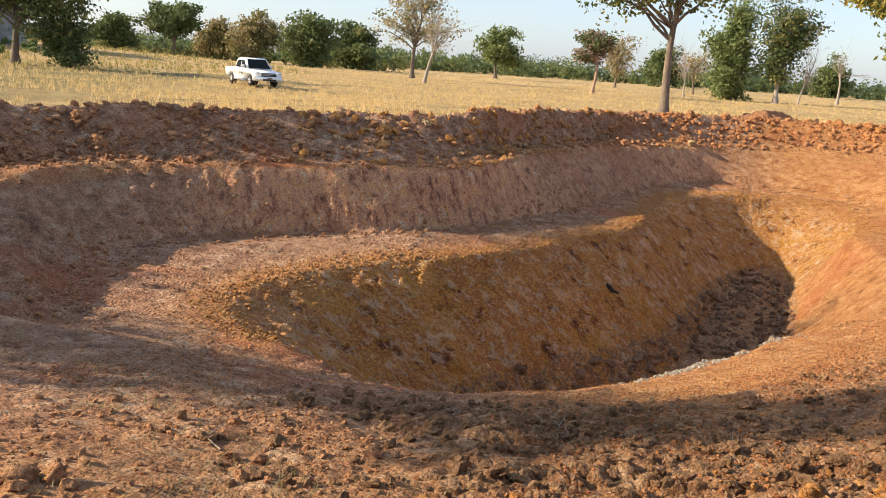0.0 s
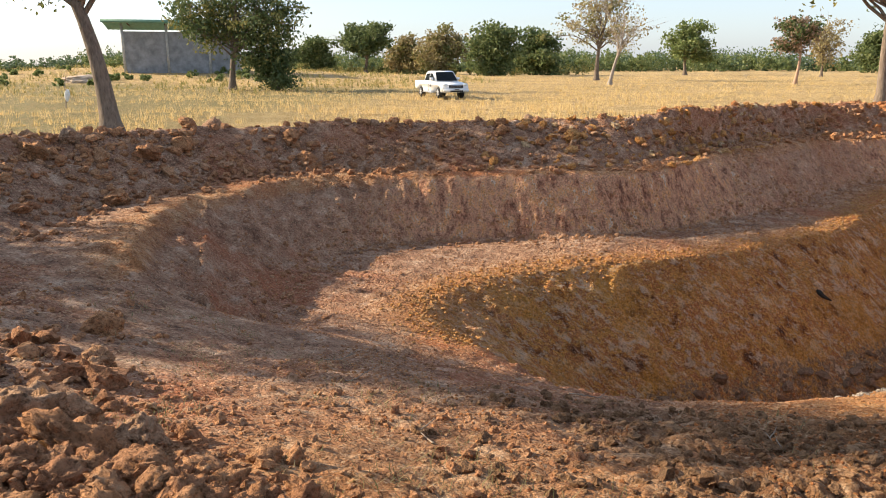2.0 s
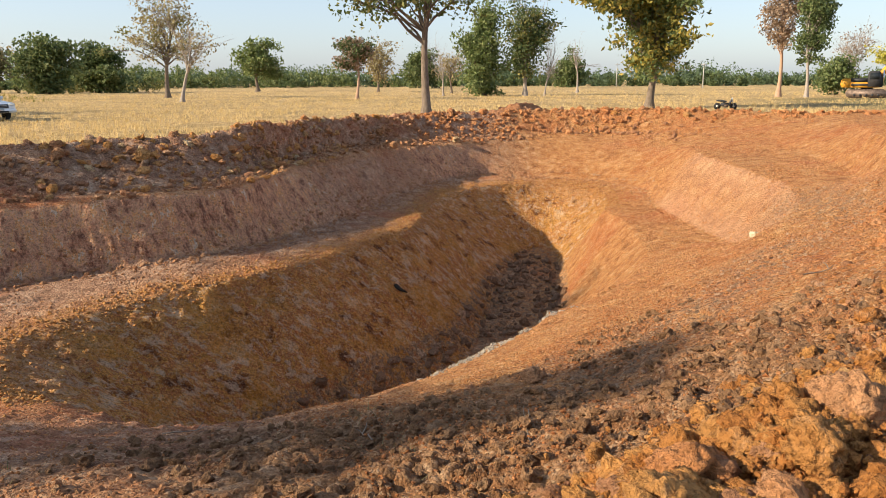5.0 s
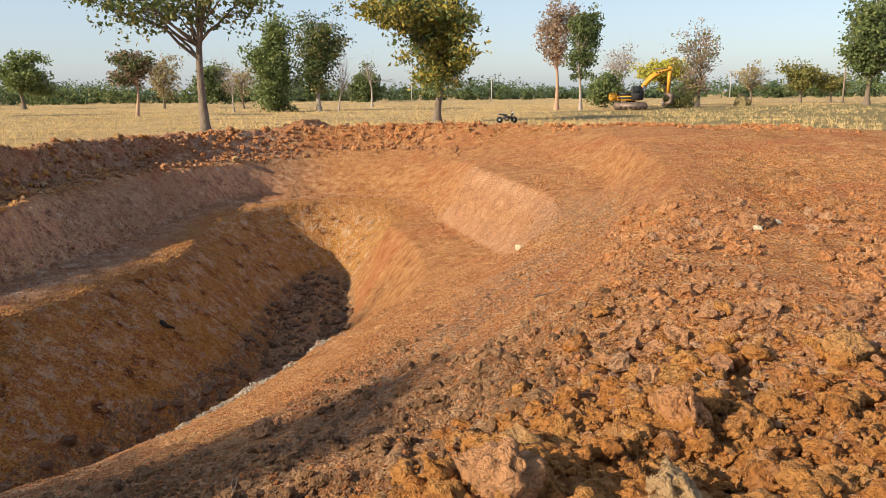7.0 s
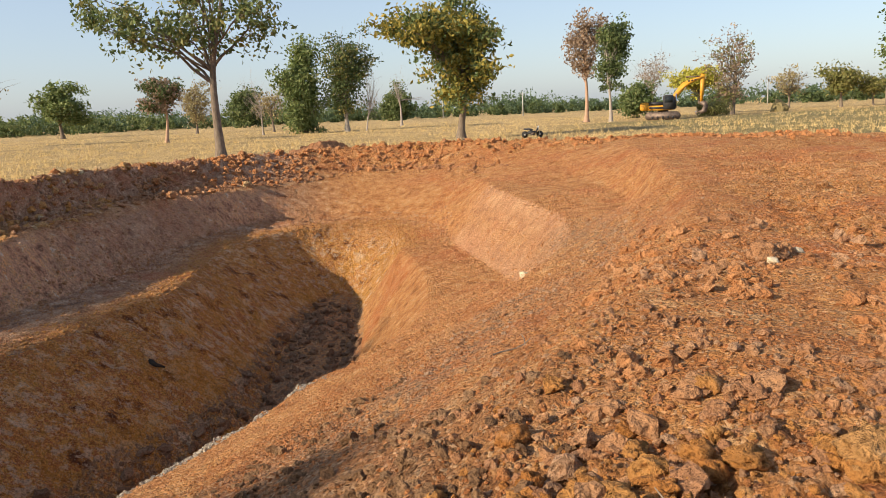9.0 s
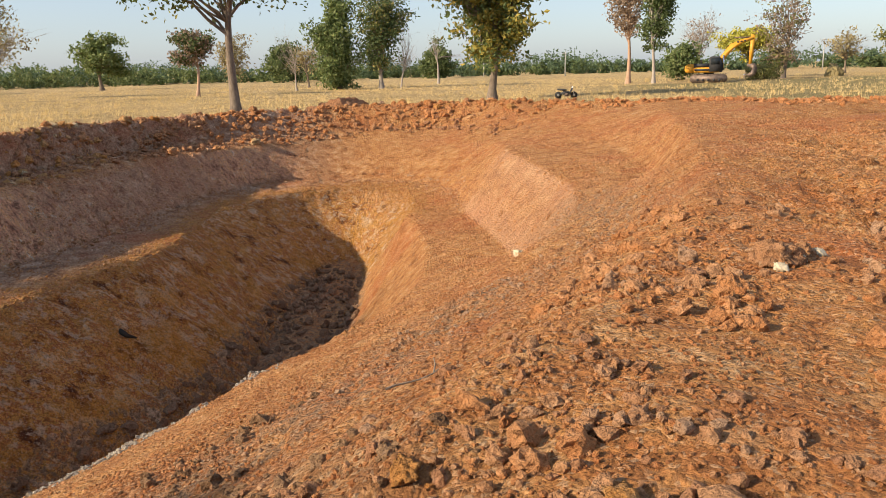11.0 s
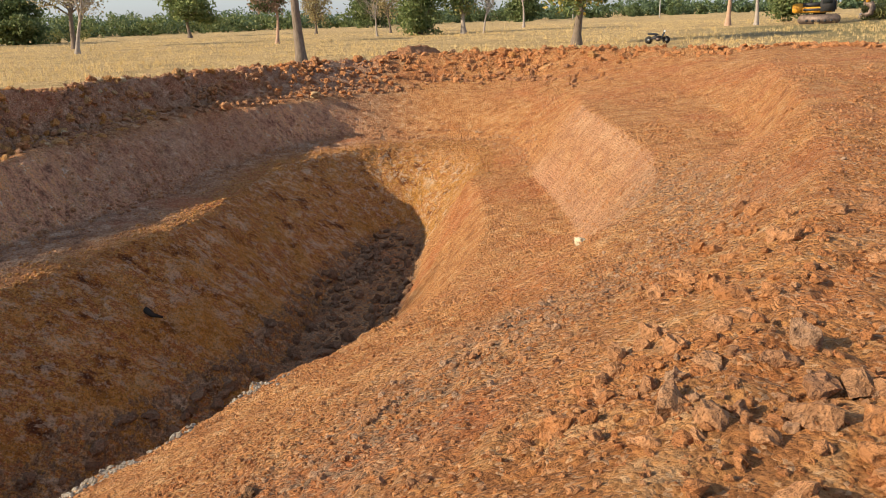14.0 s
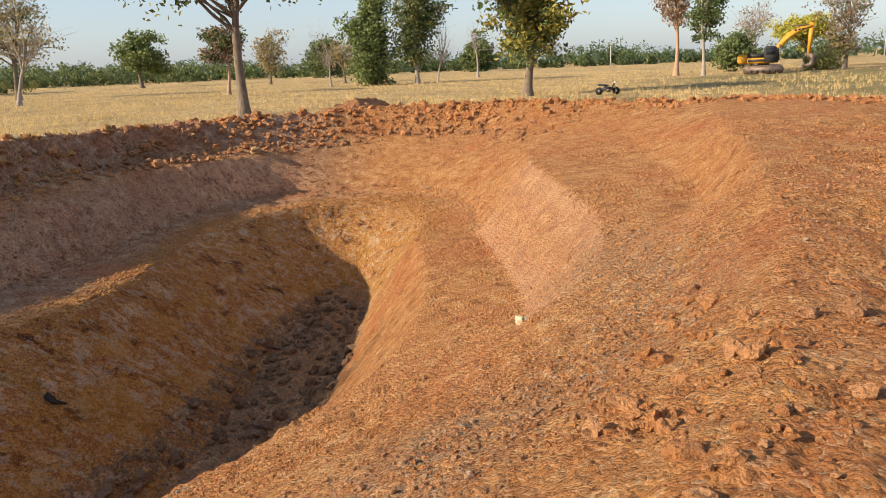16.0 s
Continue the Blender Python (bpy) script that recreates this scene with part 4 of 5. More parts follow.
def tree(name, at, trunk, crowns, leaves, seed, bark, label, stems=None, limbs=26, group=""):
    """trunk: (radius, clear height, lean x, lean y). crowns: (x, y, z, rx, ry, rz, share) about the foot.
    leaves: (material, clusters, leaves in each, leaf size, cluster spread) or None for a bare tree."""
    r = np.random.RandomState(seed)
    x, y = at
    z = float(height(np.array([x]), np.array([y]))[0]) - 0.1
    root = new(name)
    root.location = (x, y, z)
    radius, clear, lx, ly = trunk
    top = max(c[2] + 0.5 * c[5] for c in crowns)
    t = np.linspace(0, 1, 12)
    axis = np.stack([lx * t + (0.045 * top * np.sin(t * 5 + seed) - 0.045 * top * math.sin(seed)) * t**0.5 + 0.03 * np.sin(t * 17 + seed) * t, ly * t + 0.02 * top * np.sin(t * 4 + 2 * seed) * t, t * top], 1)
    flare = 1 + 0.7 * np.exp(-t * 22)
    tubes = [(axis, radius * flare * (1 - 0.86 * t), 9)]
    share = np.array([c[6] for c in crowns], float)
    share /= share.sum()
    tips = []
    sparse = leaves is None or sum(one[1] for one in leaves) < 70
    for k in range(limbs):
        c = crowns[r.choice(len(crowns), p=share)]
        d = r.normal(size=3)
        d /= np.linalg.norm(d)
        end = np.array(c[:3]) + d * np.array(c[3:6]) * r.uniform(0.55, 1.0)
        h = min(max(clear + 0.25 * r.rand() * (top - clear), end[2] * r.uniform(0.45, 0.75)), top * 0.92)
        h = max(h, clear * 0.9) if clear > 0.6 else max(0.3, h)
        f = h / top
        start = np.array([np.interp(f, t, axis[:, q]) for q in range(3)])
        p = bend(start, end, r)
        r0 = radius * (1 - 0.86 * f) * r.uniform(0.35, 0.6)
        tubes.append((p, np.linspace(r0, radius * 0.05, len(p)), 6))
        tips.append(end)
        for q in range(4):
            s = p[r.randint(2, len(p))]
            e = s + (end - start) * r.uniform(0.2, 0.4) + r.normal(size=3) * np.array(c[3:6]) * 0.28
            w = bend(s, e, r, 0.06, 5)
            tubes.append((w, np.linspace(r0 * 0.42, radius * 0.025, 5), 4))
            tips.append(e)
            if sparse:
                for _ in range(3):
                    e2 = e + r.normal(size=3) * np.array(c[3:6]) * 0.2
                    tubes.append((bend(w[r.randint(2, 5)], e2, r, 0.02, 4), np.linspace(radius * 0.05, radius * 0.015, 4), 3))
    v, f = join_tubes(tubes)
    link_mesh("trunk", v, f, bark, root, smooth=True)
    tips = np.array(tips)
    for spec in leaves if isinstance(leaves, list) else ([leaves] if leaves else []):
        material, clusters, per, size, sigma = spec[:5]
        centres = []
        for k in range(clusters):
            if k < clusters * 0.6:
                centres.append(tips[r.randint(len(tips))])
            else:
                c = crowns[r.choice(len(crowns), p=share)]
                d = r.normal(size=3)
                d /= np.linalg.norm(d)
                centres.append(np.array(c[:3]) + d * np.array(c[3:6]) * r.uniform(0.35, 1.0))
        centres = np.array(centres)
        v, f = leaf_cloud(centres, np.full((len(centres), 3), sigma) * r.uniform(0.6, 1.4, (len(centres), 1)), per, size, r, 0.7)
        link_mesh("crown", v, f, material, root)
    return tagged(root, label, "tree", group)


def polar(az, dist, eye=(0.0, 0.0)):
    return eye[0] + dist * math.sin(radians(az)), eye[1] + dist * math.cos(radians(az))


def near_trees():
    tree("tree", (11.4, 40.4), (0.25, 3.4, 0.75, 0.2), [(-2.6, 0, 6.4, 2.6, 2.2, 1.6, 3), (0.6, 0.3, 8.2, 3.2, 2.4, 2.4, 3), (3.0, 0, 6.0, 1.6, 1.8, 1.6, 1.2), (-0.2, 0, 9.6, 2.6, 2.2, 1.8, 2)], [(GREEN, 150, 22, 0.27, 0.36), (OLIVE, 90, 18, 0.26, 0.38)], 3, BARK, "tall forked tree with thin drooping green leaves behind the spoil", limbs=17)
    tree("tree", (32.3, 52.0), (0.30, 1.9, 0.15, 0), [(-2.6, 0, 8.3, 3.0, 2.6, 1.5, 3), (0.3, 0, 7.6, 2.7, 2.6, 2.4, 4), (0.7, 0, 4.6, 2.2, 2.2, 1.7, 3)], [(YELLOW, 200, 34, 0.36, 0.46), (GREEN, 170, 34, 0.36, 0.46)], 5, BARK, "spreading tree with yellowing green leaves", limbs=30)
    tree("tree", (-15.35, 20.1), (0.30, 3.6, -1.3, 0.3), [(-2.2, -0.3, 4.9, 1.6, 1.4, 0.9, 2), (-0.6, 0.2, 7.0, 3.0, 2.6, 1.8, 4), (1.6, 0, 5.4, 1.3, 1.3, 0.8, 1)], [(OLIVE, 120, 22, 0.16, 0.3), (GREEN, 70, 18, 0.16, 0.3)], 7, BARK, "leaning dark-trunked tree behind the spoil ridge", limbs=22)
    tree("tree", (-33.5, 60.7), (0.28, 2.6, 0.2, 0), [(-2.6, 0, 6.2, 2.8, 2.8, 2.2, 3), (1.5, 0, 8.0, 3.2, 3.0, 2.6, 4), (3.6, 0, 5.0, 2.6, 2.6, 2.8, 3)], [(OLIVE, 150, 28, 0.32, 0.5), (DARK, 190, 34, 0.32, 0.55)], 11, BARK, "broad tree with dense dark crown on a small mound", limbs=30)
    tree("shrub", (-29.6, 61.4), (0.12, 0.3, 0.1, 0), [(0, 0, 2.2, 2.0, 1.8, 2.2, 1)], [(DARK, 120, 30, 0.3, 0.45)], 12, BARK, "dense dark green shrub under the broad tree", limbs=16)
    # two unseen trees added in the west to shade near slope and bench
    tree("tree", (-22.0, 8.2), (0.16, 4.0, 0, 0), [(0, -0.6, 10.2, 1.5, 1.3, 1.7, 2), (0, -0.4, 7.6, 2.3, 2.2, 1.8, 4), (0, 0, 5.2, 2.6, 2.6, 1.3, 3)], [(GREEN, 115, 40, 0.32, 0.42)], 14, BARK, "tall unseen tree added west of the pit to shade the near slope", limbs=26)
    tree("tree", (-26.0, 15.2), (0.18, 3.4, 0, 0), [(0, 0, 5.7, 2.6, 2.6, 1.2, 3)], [(GREEN, 90, 40, 0.32, 0.42)], 15, BARK, "broad unseen tree added beyond the western spoil bank to shade the bench", limbs=20)


def field_trees():
    tree("tree_clump", polar(20.0, 108), (0.28, 0.4, 0.3, 0), [(-0.8, 0, 3.0, 2.6, 2.4, 2.8, 3), (0.2, 0, 6.5, 2.3, 2.2, 3.0, 3), (0.5, 0, 10.2, 1.5, 1.5, 1.8, 2)], [(BRIGHT, 200, 30, 0.42, 0.6), (GREEN, 200, 30, 0.42, 0.6)], 21, BARK, "tall leafy green clump of bamboo-like growth", limbs=30)
    tree("tree", polar(23.0, 107), (0.30, 1.6, 0.4, 0), [(0, 0, 5.0, 2.6, 2.2, 2.6, 2), (0.6, 0, 9.0, 2.8, 2.4, 3.0, 4)], [(DARK, 190, 30, 0.40, 0.6), (OLIVE, 90, 24, 0.4, 0.6)], 22, PALEBARK, "tall dark tree with bare twigs beside the clump", limbs=34)
    tree("bare_shrub", polar(24.4, 106), (0.12, 1.0, 0.9, 0), [(1.0, 0, 5.5, 2.0, 1.6, 3.2, 1)], None, 23, PALEBARK, "leafless grey branches beside the dark tree", limbs=24)
    tree("bare_shrub", polar(17.0, 109), (0.12, 0.8, -0.9, 0), [(-0.8, 0, 5.0, 2.0, 1.6, 2.6, 1)], None, 24, PALEBARK, "leafless grey branches beside the green clump", limbs=18)
    tree("tree", (17.1, 91.0), (0.20, 3.2, 0.2, 0), [(0.1, 0, 5.9, 2.1, 2.0, 1.5, 3), (-0.9, 0, 4.3, 1.1, 1.2, 0.8, 1)], [(RUSSET, 70, 26, 0.34, 0.42), (DARK, 70, 26, 0.34, 0.42)], 25, REDBARK, "slender tree with grey-brown crown in the stubble", limbs=22)
    tree("tree", polar(12.2, 147), (0.22, 1.0, 0.2, 0), [(0.2, 0, 5.6, 2.3, 2.2, 3.6, 1)], [(DRY, 110, 20, 0.42, 0.6)], 26, BARK, "half-bare brown tree in the stubble", limbs=26)
    tree("tree", polar(17.6, 128), (0.18, 1.6, 0, 0), [(0, 0, 4.6, 2.4, 2.2, 2.2, 1)], [(DRY, 60, 14, 0.36, 0.5)], 27, BARK, "thin brown tree in the stubble", limbs=22)
    tree("tree", (10.3, 165.0), (0.35, 1.6, 0, 0), [(0, 0, 5.6, 3.6, 3.4, 2.6, 3), (0.4, 0, 8.0, 2.4, 2.4, 1.6, 1.5), (2.5, 0, 4.2, 2.0, 2.0, 1.4, 1)], [(BRIGHT, 150, 28, 0.6, 0.75), (GREEN, 80, 24, 0.6, 0.7)], 28, BARK, "rounded light green tree far out in the field", limbs=24)
    tree("tree", (-4.8, 108.0), (0.32, 3.4, 0.3, 0), [(-2.2, 0, 7.6, 3.4, 3.0, 2.2, 2), (0.8, 0, 10.2, 3.2, 3.0, 2.2, 3), (2.8, 0, 7.0, 2.2, 2.2, 1.8, 1)], [(DRY, 130, 18, 0.36, 0.55), (OLIVE, 60, 16, 0.34, 0.5)], 29, BARK, "tall sparse tree with thin brown leaves", limbs=34)
    tree("tree", (-2.4, 85.0), (0.20, 2.4, 0.9, 0), [(1.4, 0, 5.6, 2.4, 2.0, 1.6, 2), (0.2, 0, 7.0, 1.8, 1.8, 1.4, 1)], [(DRY, 50, 10, 0.28, 0.4)], 30, PALEBARK, "pale-barked tree nearly without leaves", limbs=22)
    tree("bare_tree", (60.0, 119.0), (0.20, 3.6, -0.8, 0), [(-0.4, 0, 6.2, 1.6, 1.4, 1.8, 2), (1.8, 0, 4.2, 1.4, 1.2, 0.8, 1)], None, 31, PALEBARK, "dead leafless pale tree in the field", limbs=12)
    tree("tree", (65.6, 77.4), (0.26, 4.6, 0.2, 0), [(-0.6, 0, 8.6, 2.3, 2.2, 2.6, 2), (0.4, 0, 10.8, 2.2, 2.0, 1.6, 2)], [(RUSSET, 130, 26, 0.36, 0.5)], 32, REDBARK, "tall tan-trunked tree with russet crown", limbs=28)
    tree("tree", (65.4, 72.6), (0.20, 4.0, 0.2, 0), [(0.2, 0, 6.8, 1.7, 1.7, 2.4, 2), (0.3, 0, 9.8, 1.6, 1.6, 2.0, 2)], [(DARK, 150, 34, 0.36, 0.45), (GREEN, 50, 30, 0.36, 0.45)], 33, PALEBARK, "slim pale-trunked tree with narrow dark green crown", limbs=24)
    tree("shrub", polar(43.7, 116), (0.16, 0.4, 0, 0), [(0, 0, 2.6, 2.4, 2.2, 2.4, 1)], [(GREEN, 140, 30, 0.42, 0.55)], 34, BARK, "round green bush beside the excavator", limbs=18)
    tree("bare_tree", polar(44.6, 150), (0.24, 2.2, 0, 0), [(0.2, 0, 7.6, 3.2, 3.0, 2.8, 1)], [(RUSSET, 40, 10, 0.4, 0.6)], 35, PALEBARK, "pale nearly bare tree behind the bush", limbs=34)
    tree("tree", polar(47.7, 126), (0.26, 1.8, 0.4, 0), [(0, 0, 5.2, 3.9, 3.4, 1.5, 1)], [(GOLD, 170, 26, 0.42, 0.5)], 36, BARK, "low spreading tree with golden-yellow leaves", limbs=24)
    tree("tree", polar(50.0, 116), (0.26, 1.6, 0.2, 0), [(0, 0, 7.6, 2.8, 2.6, 3.0, 3), (-0.8, 0, 3.4, 2.2, 2.0, 1.6, 1)], [(RUSSET, 120, 16, 0.34, 0.5), (OLIVE, 40, 20, 0.36, 0.5)], 37, BARK, "tall tree with dry grey-brown twigs", limbs=36)
    tree("shrub", polar(48.9, 108), (0.10, 0.2, 0, 0), [(0, 0, 1.0, 2.4, 1.6, 0.9, 1)], [(OLIVE, 90, 26, 0.3, 0.35)], 38, BARK, "low olive-green scrub in the field", limbs=14)
    tree("tree", polar(53.4, 150), (0.2, 1.8, 0.3, 0), [(0, 0, 4.6, 3.2, 2.6, 1.8, 1)], [(DRY, 60, 14, 0.4, 0.55)], 39, BARK, "small brown tree far out in the field", limbs=26)
    tree("tree", polar(56.5, 150), (0.26, 1.8, 0, 0), [(0, 0, 4.8, 2.9, 2.6, 1.9, 1)], [(OLIVE, 120, 26, 0.5, 0.6)], 40, BARK, "olive-green tree far out in the field", limbs=22)
    tree("tree", polar(58.3, 152), (0.2, 1.4, 0, 0), [(0, 0, 3.6, 2.8, 2.4, 1.1, 1)], [(OLIVE, 80, 24, 0.45, 0.55)], 41, BARK, "small flat-topped olive tree in the field", limbs=18)
    tree("tree", polar(60.4, 130), (0.36, 2.6, 0, 0), [(0, 0, 8.0, 5.0, 4.6, 3.6, 3), (1.0, 0, 12.0, 3.4, 3.2, 2.2, 2)], [(GREEN, 260, 30, 0.55, 0.7), (DARK, 120, 26, 0.55, 0.7)], 42, BARK, "big broad green tree at the field edge", limbs=34)
    tree("tree", polar(-19.3, 172), (0.4, 2.4, 0, 0), [(0, 0, 7.0, 5.6, 5.0, 2.0, 3), (0.6, 0, 9.0, 3.6, 3.4, 1.6, 2)], [(DARK, 190, 28, 0.7, 0.8), (GREEN, 90, 24, 0.7, 0.8)], 43, BARK, "umbrella-shaped dark green tree beyond the stubble", limbs=26)
    for k, (az, d, w, h, m, say) in enumerate(((-13.9, 178, 5.6, 6.0, DRY, "broad brownish-olive tree at the field edge"), (-10.0, 150, 4.8, 5.0, GREEN, "dense green tree at the field edge"), (-6.9, 165, 5.0, 5.0, GREEN, "dense rounded green tree at the field edge"), (-23.0, 176, 4.0, 4.0, GREEN, "green tree beyond the overgrown bank"), (-16.5, 186, 3.6, 4.4, DRY, "dry brown tree at the field edge"), (15.2, 215, 5.0, 5.4, GREEN, "green tree in the far row"), (26.0, 220, 4.0, 5.0, GREEN, "green tree in the far row"))):
        tree("tree", polar(az, d), (0.3, 1.0, 0, 0), [(0, 0, h * 0.75, w, w * 0.9, h * 0.72, 3), (0.8, 0, h * 1.35, w * 0.6, w * 0.55, h * 0.5, 1.4)], [(m, 190, 28, 0.7, 0.85), (DARK if m is GREEN else OLIVE, 90, 26, 0.7, 0.85)], 50 + k, BARK, say, limbs=22)


def far_woods():
    """The row of woods along the horizon, too many to count."""
    r = np.random.RandomState(61)
    for name, lo, hi, n, d0, d1, h0, h1, material in (("far_woods", -52, 70, 620, 255, 330, 4.0, 8.5, FAR), ("far_woods", -52, 20, 240, 240, 300, 4.0, 9.0, GREEN), ("far_woods", -52, 70, 420, 250, 320, 2.0, 5.0, DARK), ("bank_scrub", -52, -27, 60, 86, 130, 0.4, 1.1, BRIGHT), ("bank_scrub", -34, -3, 150, 165, 200, 0.8, 2.6, OLIVE)):
        az, d = np.radians(r.uniform(lo, hi, n)), r.uniform(d0, d1, n)
        x, y = d * np.sin(az), d * np.cos(az)
        h = r.uniform(h0, h1, n) * (0.75 + 0.25 * np.sin(az * 19) * np.sin(az * 7.0))
        z = height(x, y)
        cs, sp = [], []
        for a, b, c, e in zip(x, y, z, h):
            for _ in range(9):
                cs.append((a + r.normal() * e * 0.34, b + r.normal() * e * 0.34, c + e * r.uniform(0.12, 1.0)))
                sp.append((e * 0.13,) * 3)
        v, f = leaf_cloud(np.array(cs), np.array(sp), 15, 0.9 if h1 > 3 else 0.4, r, 0.9)
        tagged(link_mesh(name, v, f, material), "hazy green woods along the horizon" if name == "far_woods" else "low green scrub at the field edge", "woods", kind="stuff")


near_trees()
field_trees()
far_woods()

# ---- vehicles, shed and small things ----


def box(bm, x0, x1, y0, y1, z0, z1, bevel=0.0, taper=None):
    """A box in bm; taper: (dx0, dx1, dy) pulls the top edges in."""
    v = [bm.verts.new(p) for p in ((x0, y0, z0), (x1, y0, z0), (x1, y1, z0), (x0, y1, z0))]
    a, b, d = taper or (0, 0, 0)
    w = [bm.verts.new(p) for p in ((x0 + a, y0 + d, z1), (x1 - b, y0 + d, z1), (x1 - b, y1 - d, z1), (x0 + a, y1 - d, z1))]
    faces = [bm.faces.new(v[::-1]), bm.faces.new(w)]
    for i in range(4):
        faces.append(bm.faces.new((v[i], v[(i + 1) % 4], w[(i + 1) % 4], w[i])))
    if bevel:
        edges = list({e for f in faces for e in f.edges})
        bmesh.ops.bevel(bm, geom=edges, offset=bevel, segments=2, affect="EDGES")
    return bm


def boxed(*args, **kw):
    return box(bmesh.new(), *args, **kw)


def drum(x, y, z, radius, width, axis="y", segments=24, bevel=0.0):
    bm = bmesh.new()
    bmesh.ops.create_cone(bm, cap_ends=True, segments=segments, radius1=radius, radius2=radius, depth=width)
    if bevel:
        bmesh.ops.bevel(bm, geom=[e for e in bm.edges if len(e.link_faces) == 2 and e.calc_face_angle(0) > 1.0], offset=bevel, segments=2, affect="EDGES")
    turn = {"y": pose(x, y, z, 90), "x": pose(x, y, z, 0, 90), "z": pose(x, y, z)}[axis]
    bmesh.ops.transform(bm, matrix=turn, verts=bm.verts)
    return bm


def profile(points, y0, y1, bevel=0.0, tuck=0.0):
    """A side outline (x, z) drawn out from y0 to y1; tuck narrows it towards its top."""
    bm = bmesh.new()
    lo, hi = min(p[1] for p in points), max(p[1] for p in points)
    n = lambda z: tuck * (z - lo) / (hi - lo + 1e-9)
    a = [bm.verts.new((x, y0 + n(z), z)) for x, z in points]
    b = [bm.verts.new((x, y1 - n(z), z)) for x, z in points]
    bm.faces.new(a)
    bm.faces.new(b[::-1])
    for i in range(len(a)):
        j = (i + 1) % len(a)
        bm.faces.new((a[j], a[i], b[i], b[j]))
    bmesh.ops.recalc_face_normals(bm, faces=bm.faces)
    if bevel:
        bmesh.ops.bevel(bm, geom=list(bm.edges), offset=bevel, segments=2, affect="EDGES")
    return bm


WHITE = plain("white_paint", (0.78, 0.80, 0.82), 0.25, vary=0.05, scale=3, dents=0)
GLASS = plain("dark_glass", (0.02, 0.025, 0.03), 0.06, vary=0.2, dents=0)
RUBBER = plain("rubber", (0.03, 0.03, 0.03), 0.85, vary=0.3, scale=20)
ALLOY = plain("alloy", (0.45, 0.45, 0.46), 0.35, 0.9, vary=0.2)
BLACK = plain("black_plastic", (0.035, 0.035, 0.038), 0.55, vary=0.2)
CHROME = plain("chrome", (0.6, 0.61, 0.63), 0.18, 1.0, vary=0.1, dents=0)
LAMP = plain("lamp_glass", (0.72, 0.74, 0.72), 0.12, vary=0.1, dents=0)
AMBER = plain("red_lamp", (0.5, 0.03, 0.02), 0.2, vary=0.1, dents=0)
DIGGER = plain("digger_yellow", (0.52, 0.25, 0.03), 0.5, vary=0.22, scale=4)
STEEL = plain("worn_steel", (0.16, 0.12, 0.10), 0.6, 0.6, vary=0.4, scale=5, dents=0.5)
BLOCK = plain("grey_blockwork", (0.24, 0.245, 0.25), 0.95, vary=0.3, scale=1.2, dents=0.6)
ROOFING = plain("green_roofing", (0.13, 0.26, 0.20), 0.5, 0.2, vary=0.2, scale=2)
CONCRETE = plain("concrete", (0.42, 0.41, 0.38), 0.9, vary=0.2, scale=3)
CLOTH = plain("white_rag", (0.75, 0.75, 0.72), 0.9, vary=0.1)


def wheel(root, x, y, radius, width):
    t = part("wheel", drum(x, y, radius, radius * 0.62, width * 0.9), BLACK, root)
    bm = drum(x, y, radius, radius, width, segments=28, bevel=0.04)
    part("tyre", bm, RUBBER, t, "black rubber tyre")
    s = 1 if y > 0 else -1
    rim = bmesh.new()
    for k in range(6):
        one = boxed(-0.04, 0.04, -0.02, 0.02, 0.04, radius * 0.6, bevel=0.008)
        bmesh.ops.transform(one, matrix=pose(x, y + s * width * 0.47, radius) @ Matrix.Rotation(k * math.pi / 3, 4, "Y"), verts=one.verts)
        me = bpy.data.meshes.new("spoke")
        one.to_mesh(me)
        one.free()
        rim.from_mesh(me)
        bpy.data.meshes.remove(me)
    ring = drum(x, y + s * width * 0.46, radius, radius * 0.2, 0.05)
    me = bpy.data.meshes.new("hub")
    ring.to_mesh(me)
    ring.free()
    rim.from_mesh(me)
    bpy.data.meshes.remove(me)
    part("rim", rim, ALLOY, t, "six-spoke alloy rim")


def ground_at(x, y):
    return float(height(np.array([float(x)]), np.array([float(y)]))[0])


